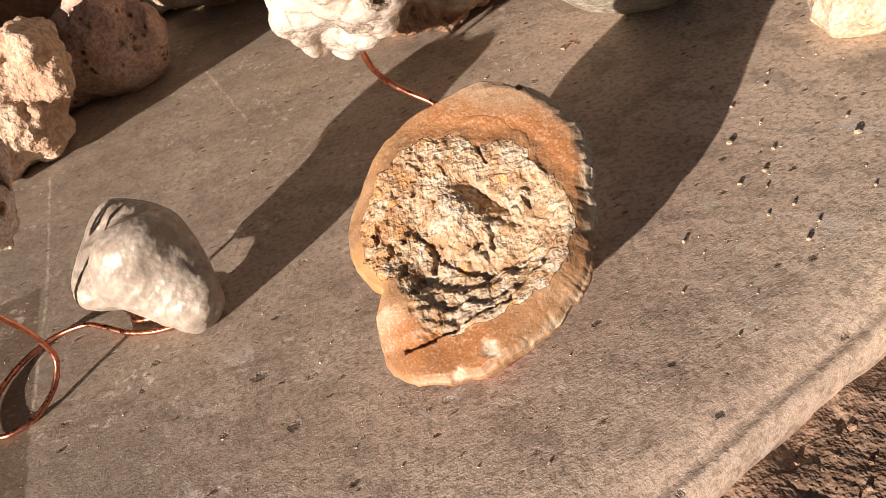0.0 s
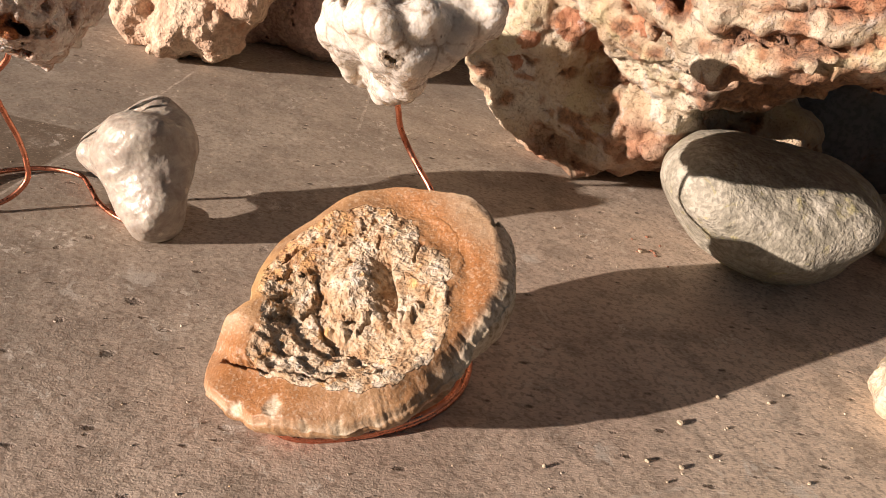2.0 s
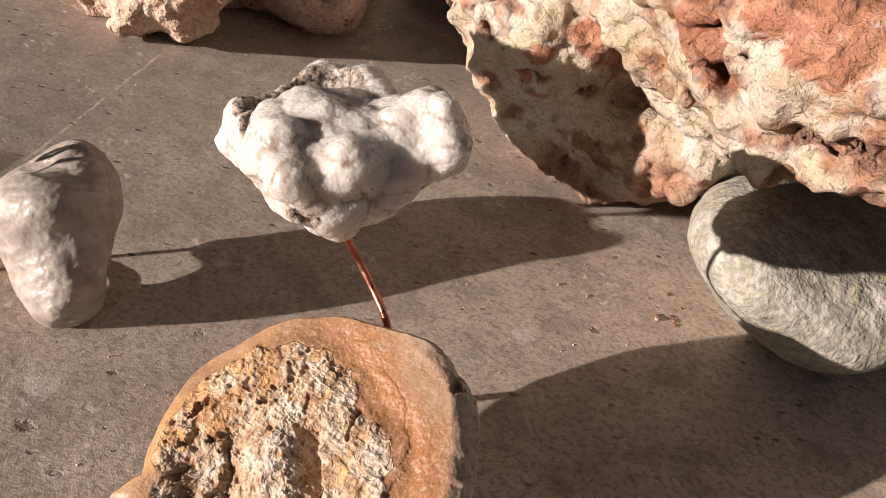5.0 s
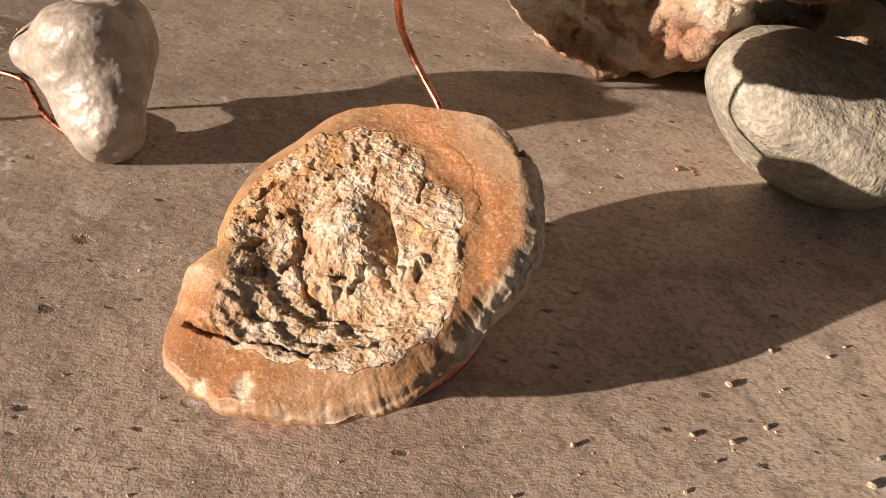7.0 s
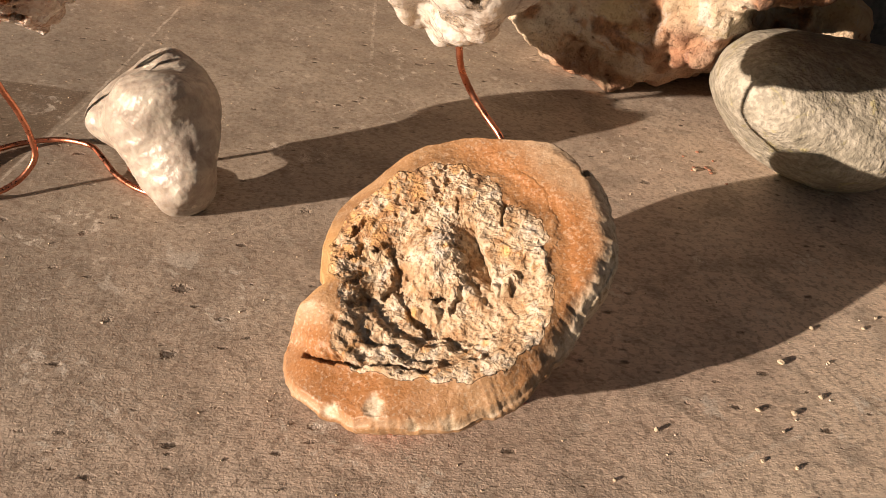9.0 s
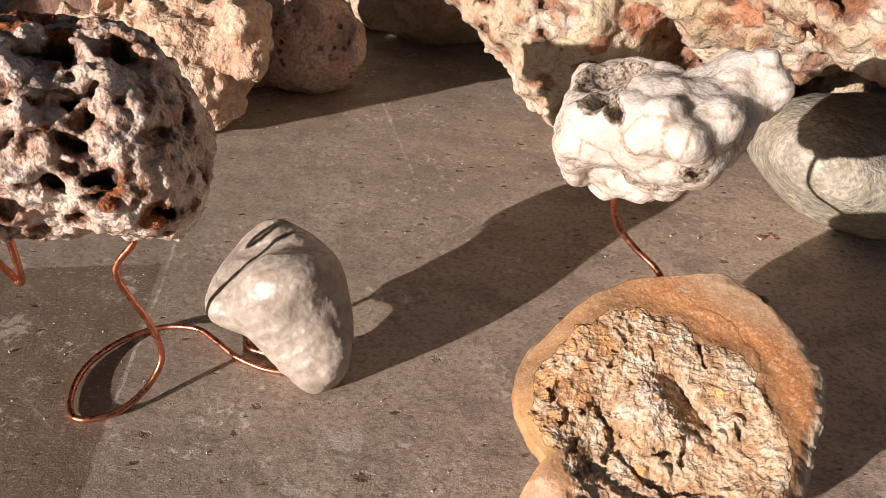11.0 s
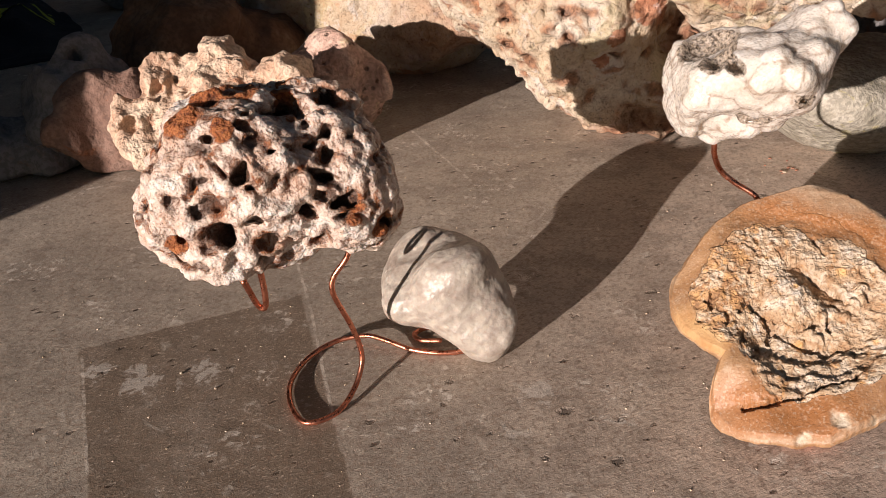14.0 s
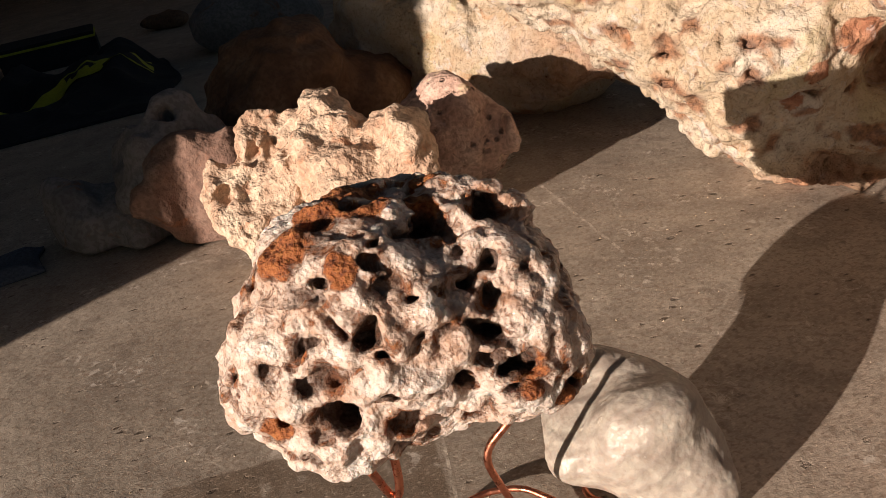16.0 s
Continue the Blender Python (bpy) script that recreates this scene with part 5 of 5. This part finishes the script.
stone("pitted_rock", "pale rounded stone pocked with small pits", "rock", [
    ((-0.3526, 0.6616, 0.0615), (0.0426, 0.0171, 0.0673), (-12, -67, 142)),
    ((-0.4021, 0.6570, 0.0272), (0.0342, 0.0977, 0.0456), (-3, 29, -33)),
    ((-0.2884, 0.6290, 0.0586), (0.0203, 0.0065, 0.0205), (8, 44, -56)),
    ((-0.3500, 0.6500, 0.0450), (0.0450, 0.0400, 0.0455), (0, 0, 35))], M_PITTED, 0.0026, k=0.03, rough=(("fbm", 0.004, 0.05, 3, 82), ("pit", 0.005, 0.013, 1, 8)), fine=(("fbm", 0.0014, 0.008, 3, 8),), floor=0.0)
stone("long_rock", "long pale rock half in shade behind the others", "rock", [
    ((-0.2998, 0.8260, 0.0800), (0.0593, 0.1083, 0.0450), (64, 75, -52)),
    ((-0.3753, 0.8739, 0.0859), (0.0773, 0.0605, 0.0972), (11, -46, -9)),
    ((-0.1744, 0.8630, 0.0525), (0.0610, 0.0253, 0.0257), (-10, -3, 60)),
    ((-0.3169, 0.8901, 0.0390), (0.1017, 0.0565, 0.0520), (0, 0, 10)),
    # spots paint the shadow along this rock's low front
    ((-0.4700, 0.9000, 0.0900), (0.0800, 0.0600, 0.0950), (0, 0, 10))], M_BOULDER, 0.0036, k=0.03, rough=(("fbm", 0.008, 0.05, 4, 92), ("ridge", 0.005, 0.035, 3, 94)), fine=(("fbm", 0.002, 0.012, 2, 5),), stain_shades=(((-0.30, 0.68, 0.03), 0.16), ((-0.22, 0.70, 0.04), 0.16), ((-0.16, 0.76, 0.05), 0.13)), floor=0.0)
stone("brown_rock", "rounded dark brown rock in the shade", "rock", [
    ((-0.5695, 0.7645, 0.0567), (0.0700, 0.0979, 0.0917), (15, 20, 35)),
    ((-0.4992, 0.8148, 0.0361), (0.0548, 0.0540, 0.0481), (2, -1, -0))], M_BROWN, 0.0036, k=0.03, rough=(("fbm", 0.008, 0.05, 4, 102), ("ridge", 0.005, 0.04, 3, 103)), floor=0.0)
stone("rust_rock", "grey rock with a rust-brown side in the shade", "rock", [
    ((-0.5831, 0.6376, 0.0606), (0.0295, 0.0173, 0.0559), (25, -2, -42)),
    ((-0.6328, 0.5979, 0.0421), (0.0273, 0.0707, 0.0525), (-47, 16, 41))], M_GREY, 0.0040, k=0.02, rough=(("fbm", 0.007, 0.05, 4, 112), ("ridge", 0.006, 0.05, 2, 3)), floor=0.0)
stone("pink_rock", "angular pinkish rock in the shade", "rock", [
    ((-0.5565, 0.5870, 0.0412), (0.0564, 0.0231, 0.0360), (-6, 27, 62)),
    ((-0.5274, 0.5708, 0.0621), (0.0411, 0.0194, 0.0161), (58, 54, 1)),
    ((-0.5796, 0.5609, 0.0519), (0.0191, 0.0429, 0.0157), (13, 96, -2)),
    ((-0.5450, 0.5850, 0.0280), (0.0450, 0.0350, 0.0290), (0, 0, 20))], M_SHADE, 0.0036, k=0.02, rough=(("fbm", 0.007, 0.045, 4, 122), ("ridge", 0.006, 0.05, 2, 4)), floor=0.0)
stone("grey_rock", "flat grey rock lying in the shade", "rock", [
    ((-0.6943, 0.5667, 0.0302), (0.0479, 0.0187, 0.0312), (12, 12, -24)),
    ((-0.6347, 0.5743, 0.0282), (0.0143, 0.0526, 0.0112), (95, 113, -55)),
    ((-0.6500, 0.5750, 0.0160), (0.0600, 0.0400, 0.0180), (0, 0, 15))], M_GREY, 0.0036, k=0.02, rough=(("fbm", 0.006, 0.04, 4, 132), ("ridge", 0.003, 0.03, 2, 133)), floor=0.0)

# ---- dark things in the shade at the far end ----
M_CLOTH = rock_material("dark_navy_cloth", (0.010, 0.011, 0.016), (0.016, 0.017, 0.024), (0.024, 0.026, 0.034), None, 0.05, 0.001, 0.0, 0.0006, 0.95)
M_NEON = rock_material("yellow_green_print", (0.35, 0.37, 0.02), (0.45, 0.47, 0.03), (0.52, 0.55, 0.05), None, 0.05, 0.001, 0.0, 0.0003, 0.7)
M_BLUE = rock_material("blue_shade_tint", (0.06, 0.075, 0.11), (0.09, 0.11, 0.15), (0.12, 0.14, 0.19), None, 0.05, 0.001, 0.0, 0.0006, 0.9)


def draped_sheet(name, label, category, corner, way, long, wide, height, material, seed):
    """A crumpled sheet lying on the table, thin at its edges; returns it with its height at any place."""
    nx, ny = 70, 50
    way = Vector(way).normalized()
    across = Vector((-way.y, way.x, 0))
    s, t = np.meshgrid(np.linspace(0, 1, nx), np.linspace(0, 1, ny), indexing="ij")
    wave = 0.06 * vnoise(np.stack([s.ravel() * 3, t.ravel() * 3, 0 * s.ravel() + seed], -1), 1.0, seed).reshape(s.shape)
    edge = np.minimum(np.minimum(s, 1 - s), np.minimum(t, 1 - t))
    p = np.array(corner)[None, None] + (s + wave)[..., None] * long * np.array(way) + (t + wave * 0.6)[..., None] * wide * np.array(across)
    flat = p.reshape(-1, 3)
    z = 0.004 + smooth(edge.ravel(), 0.0, 0.18) * height * (0.55 + 0.45 * fbm(flat, 0.12, 3, seed) + 0.25 * ridged(flat, 0.08, 2, seed + 3))
    top = flat.copy()
    top[:, 2] = np.maximum(z, 0.004)
    low = flat.copy()
    low[:, 2] = 0.0005
    n = nx * ny
    faces = []
    for a in range(nx - 1):
        for b in range(ny - 1):
            i = a * ny + b
            faces.append((i, i + ny, i + ny + 1, i + 1))
            faces.append((n + i, n + i + 1, n + i + ny + 1, n + i + ny))
    rim = [a * ny for a in range(nx)] + [(nx - 1) * ny + b for b in range(1, ny)] + [a * ny + ny - 1 for a in range(nx - 2, -1, -1)] + [b for b in range(ny - 2, 0, -1)]
    for k, i in enumerate(rim):
        j = rim[(k + 1) % len(rim)]
        faces.append((i, n + i, n + j, j))
    ob = thing(name, (float(flat[:, 0].mean()), float(flat[:, 1].mean()), 0.0), label, category)
    base = np.array(ob.location)
    part("fabric", mesh_of("fabric", np.concatenate([top, low]) - base, faces, material), material, ob)
    return ob, top.reshape(nx, ny, 3)


def printed_band(cloth, top, rows, label):
    """A band of print lying on the cloth's surface along a run of its cells."""
    verts, faces = [], []
    base = Vector(cloth.location)
    for a, b0, b1 in rows:
        for b in (b0, (b0 + b1) // 2, b1):
            verts.append(Vector(top[a, b]) + Vector((0, 0, 0.0025)) - base)
    for k in range(len(rows) - 1):
        for c in (0, 1):
            i = 3 * k + c
            faces.append((i, i + 1, i + 4, i + 3))
    part("print", mesh_of("print", verts, faces, M_NEON), M_NEON, cloth, label)


cloth, top = draped_sheet("dark_cloth", "crumpled dark navy cloth with a yellow-green print", "cloth", (-1.42, 0.62, 0), (0.80, 0.60, 0), 0.66, 0.42, 0.055, M_CLOTH, 5)
printed_band(cloth, top, [(a, 16 + (a - 34) // 6, 22 + (a - 34) // 5 + (4 if a > 56 else 0)) for a in range(34, 64)], "yellow-green printed band")
# added sheet; its blue stands in for sky reflected on the shaded table
sheet, top = draped_sheet("blue_shade_sheet", "small blue-grey sheet standing in for bluish shade on the table", "cloth", (-0.78, 0.43, 0), (0.75, 0.66, 0), 0.11, 0.06, 0.010, M_BLUE, 8)


def small_box(name, label, at, turn, size):
    """A dark box with a bright rim round its lid."""
    ob = thing(name, at, label, "box")
    ob.rotation_euler = (0, 0, radians(turn))
    for key, material, lo, hi in (("box_body", M_CLOTH, 0.0, 0.8), ("lid", M_NEON, 0.8, 0.88), ("lid_top", M_CLOTH, 0.881, 1.0)):
        bm = bmesh.new()
        bmesh.ops.create_cube(bm, size=1)
        grow = 1.02 if key == "lid" else 1.0
        bmesh.ops.scale(bm, vec=(size[0] * grow, size[1] * grow, size[2] * (hi - lo)), verts=bm.verts)
        bmesh.ops.translate(bm, vec=(0, 0, size[2] * (hi + lo) / 2), verts=bm.verts)
        bmesh.ops.bevel(bm, geom=bm.edges[:], offset=0.002, segments=2, affect='EDGES')
        part(key, bm, material, ob)
    return ob


small_box("black_box", "low black box with a yellow-green rim", (-1.50, 1.42, 0), 40, (0.20, 0.14, 0.06))
stone("blue_rock", "blue-grey rock far back in the shade", "rock", [((-0.98, 1.40, 0.050), (0.11, 0.08, 0.065), (0, 0, 20)), ((-0.90, 1.44, 0.04), (0.07, 0.06, 0.05))], M_GREY, 0.008, k=0.03, rough=(("fbm", 0.012, 0.08, 3, 142),), floor=0.0)
stone("rust_stone", "small rust-coloured stone far back", "stone", [((-1.40, 1.70, 0.020), (0.055, 0.03, 0.022), (0, 0, 30)), ((-1.36, 1.71, 0.018), (0.03, 0.03, 0.02))], M_BROWN, 0.006, k=0.02, rough=(("fbm", 0.006, 0.04, 3, 152),), floor=0.0)
stone("dark_rock", "dark grey rock in the boulder's shade", "rock", [((0.220, 0.900, 0.080), (0.130, 0.060, 0.100)), ((0.340, 0.890, 0.070), (0.090, 0.060, 0.090)), ((0.100, 0.880, 0.060), (0.080, 0.060, 0.080))], M_GREY, 0.005, k=0.03, rough=(("fbm", 0.008, 0.06, 3, 162),), floor=0.0)

# ---- pebbles and crumbs on the table ----
M_CRUMB = rock_material("orange_crumb", (0.26, 0.11, 0.07), (0.38, 0.19, 0.12), (0.48, 0.31, 0.21), None, 0.01, 0.0008, 0.0, 0.0003)


def pebble_mesh(seed, radius, squash=0.7):
    bm = bmesh.new()
    bmesh.ops.create_icosphere(bm, subdivisions=2, radius=radius)
    p = np.array([v.co for v in bm.verts])
    d = 1 + 0.30 * vnoise(p, radius * 1.3, seed) + 0.15 * vnoise(p, radius * 0.6, seed + 3)
    for v, k in zip(bm.verts, d):
        v.co *= float(k)
        v.co.z *= squash
    low = min(v.co.z for v in bm.verts)
    for v in bm.verts:
        v.co.z -= low
        if v.co.z < radius * 0.12:
            v.co.z = 0
    me = bpy.data.meshes.new("pebble")
    bm.to_mesh(me)
    bm.free()
    return me


PEBBLES = ((0.143, 0.377, 3.2), (0.154, 0.347, 2.4), (0.163, 0.365, 2.2), (0.106, 0.300, 2.0), (0.205, 0.367, 4.0), (0.159, 0.289, 2.4), (0.167, 0.301, 2.0), (0.198, 0.321, 1.8), (0.160, 0.316, 2.0), (0.163, 0.393, 1.6),
           (0.175, 0.432, 1.8), (0.152, 0.414, 2.0), (0.180, 0.446, 1.6), (0.140, 0.339, 2.4), (0.152, 0.333, 1.6), (0.205, 0.384, 1.8), (0.100, 0.266, 1.5), (0.147, 0.311, 1.6), (0.189, 0.511, 2.4), (0.194, 0.516, 1.8),
           (0.060, 0.536, 3.0), (0.002, 0.515, 1.8), (0.020, 0.520, 1.6), (-0.330, 0.262, 1.8), (-0.302, 0.250, 1.5), (-0.035, 0.470, 1.2))
for k, (x, y, r) in enumerate(PEBBLES):
    me = pebble_mesh(k + 3, r * 0.52 / 1000)
    me.materials.append(M_YELLOW)
    ob = new("pebble", me)
    ob.matrix_basis = pose(x, y, 0.0, 0, 0, 47 * k)
    tagged(ob, "tiny pale pebble lying on the concrete", "pebble", "loose pebbles")
for k in range(9):
    me = pebble_mesh(k + 40, random.uniform(0.0007, 0.0016), 0.45)
    me.materials.append(M_CRUMB)
    ob = new("crumb", me)
    ob.matrix_basis = pose(0.058 + random.gauss(0, 0.010), 0.552 + random.gauss(0, 0.012), 0.0, 0, 0, 71 * k)
    tagged(ob, "small orange crumb of broken stone", "crumb", "orange crumbs")


def grit(name, label, count, box, sizes, material, seed, z=0.0):
    """Loose grains too many to count, in one mesh."""
    rng = np.random.RandomState(seed)
    verts, faces = [], []
    for _ in range(count):
        x, y = rng.uniform(box[0], box[1]), rng.uniform(box[2], box[3])
        d = (Vector((x, y, 0)) - EDGE_AT).dot(EDGE_IN)
        if z == 0.0 and d < 0.03 or z < 0 and d > -0.008:
            continue
        r = sizes[0] + (sizes[1] - sizes[0]) * rng.rand() ** 3
        k = len(verts)
        turn = rng.rand() * 6.3
        for a, h, q in ((0, 0, 1), (1.6, 0, 0.8), (3.1, 0, 1), (4.7, 0, 0.8), (0.6, 0.7, 0.7), (2.4, 0.8, 0.6), (4.1, 0.6, 0.7)):
            verts.append((x + r * q * math.cos(a + turn), y + r * q * math.sin(a + turn), z + (h * r if h else -0.0002) * rng.uniform(0.7, 1.2)))
        faces += [tuple(k + i for i in f) for f in ((0, 1, 4), (1, 5, 4), (1, 2, 5), (2, 6, 5), (2, 3, 6), (3, 0, 6), (0, 4, 6), (4, 5, 6), (3, 2, 1, 0))]
    ob = new(name, mesh_of(name, verts, faces, material, flat=True))
    return tagged(ob, label, "grit", kind="stuff")


grit("grit", "fine pale grit scattered over the concrete", 1500, (-0.48, 0.30, 0.15, 0.65), (0.00025, 0.0009), M_YELLOW, 3)
grit("soil_grit", "loose soil crumbs and small stones beside the table", 2600, (0.02, 0.45, 0.02, 0.40), (0.0006, 0.0032), M_SOIL, 5, -0.0245)
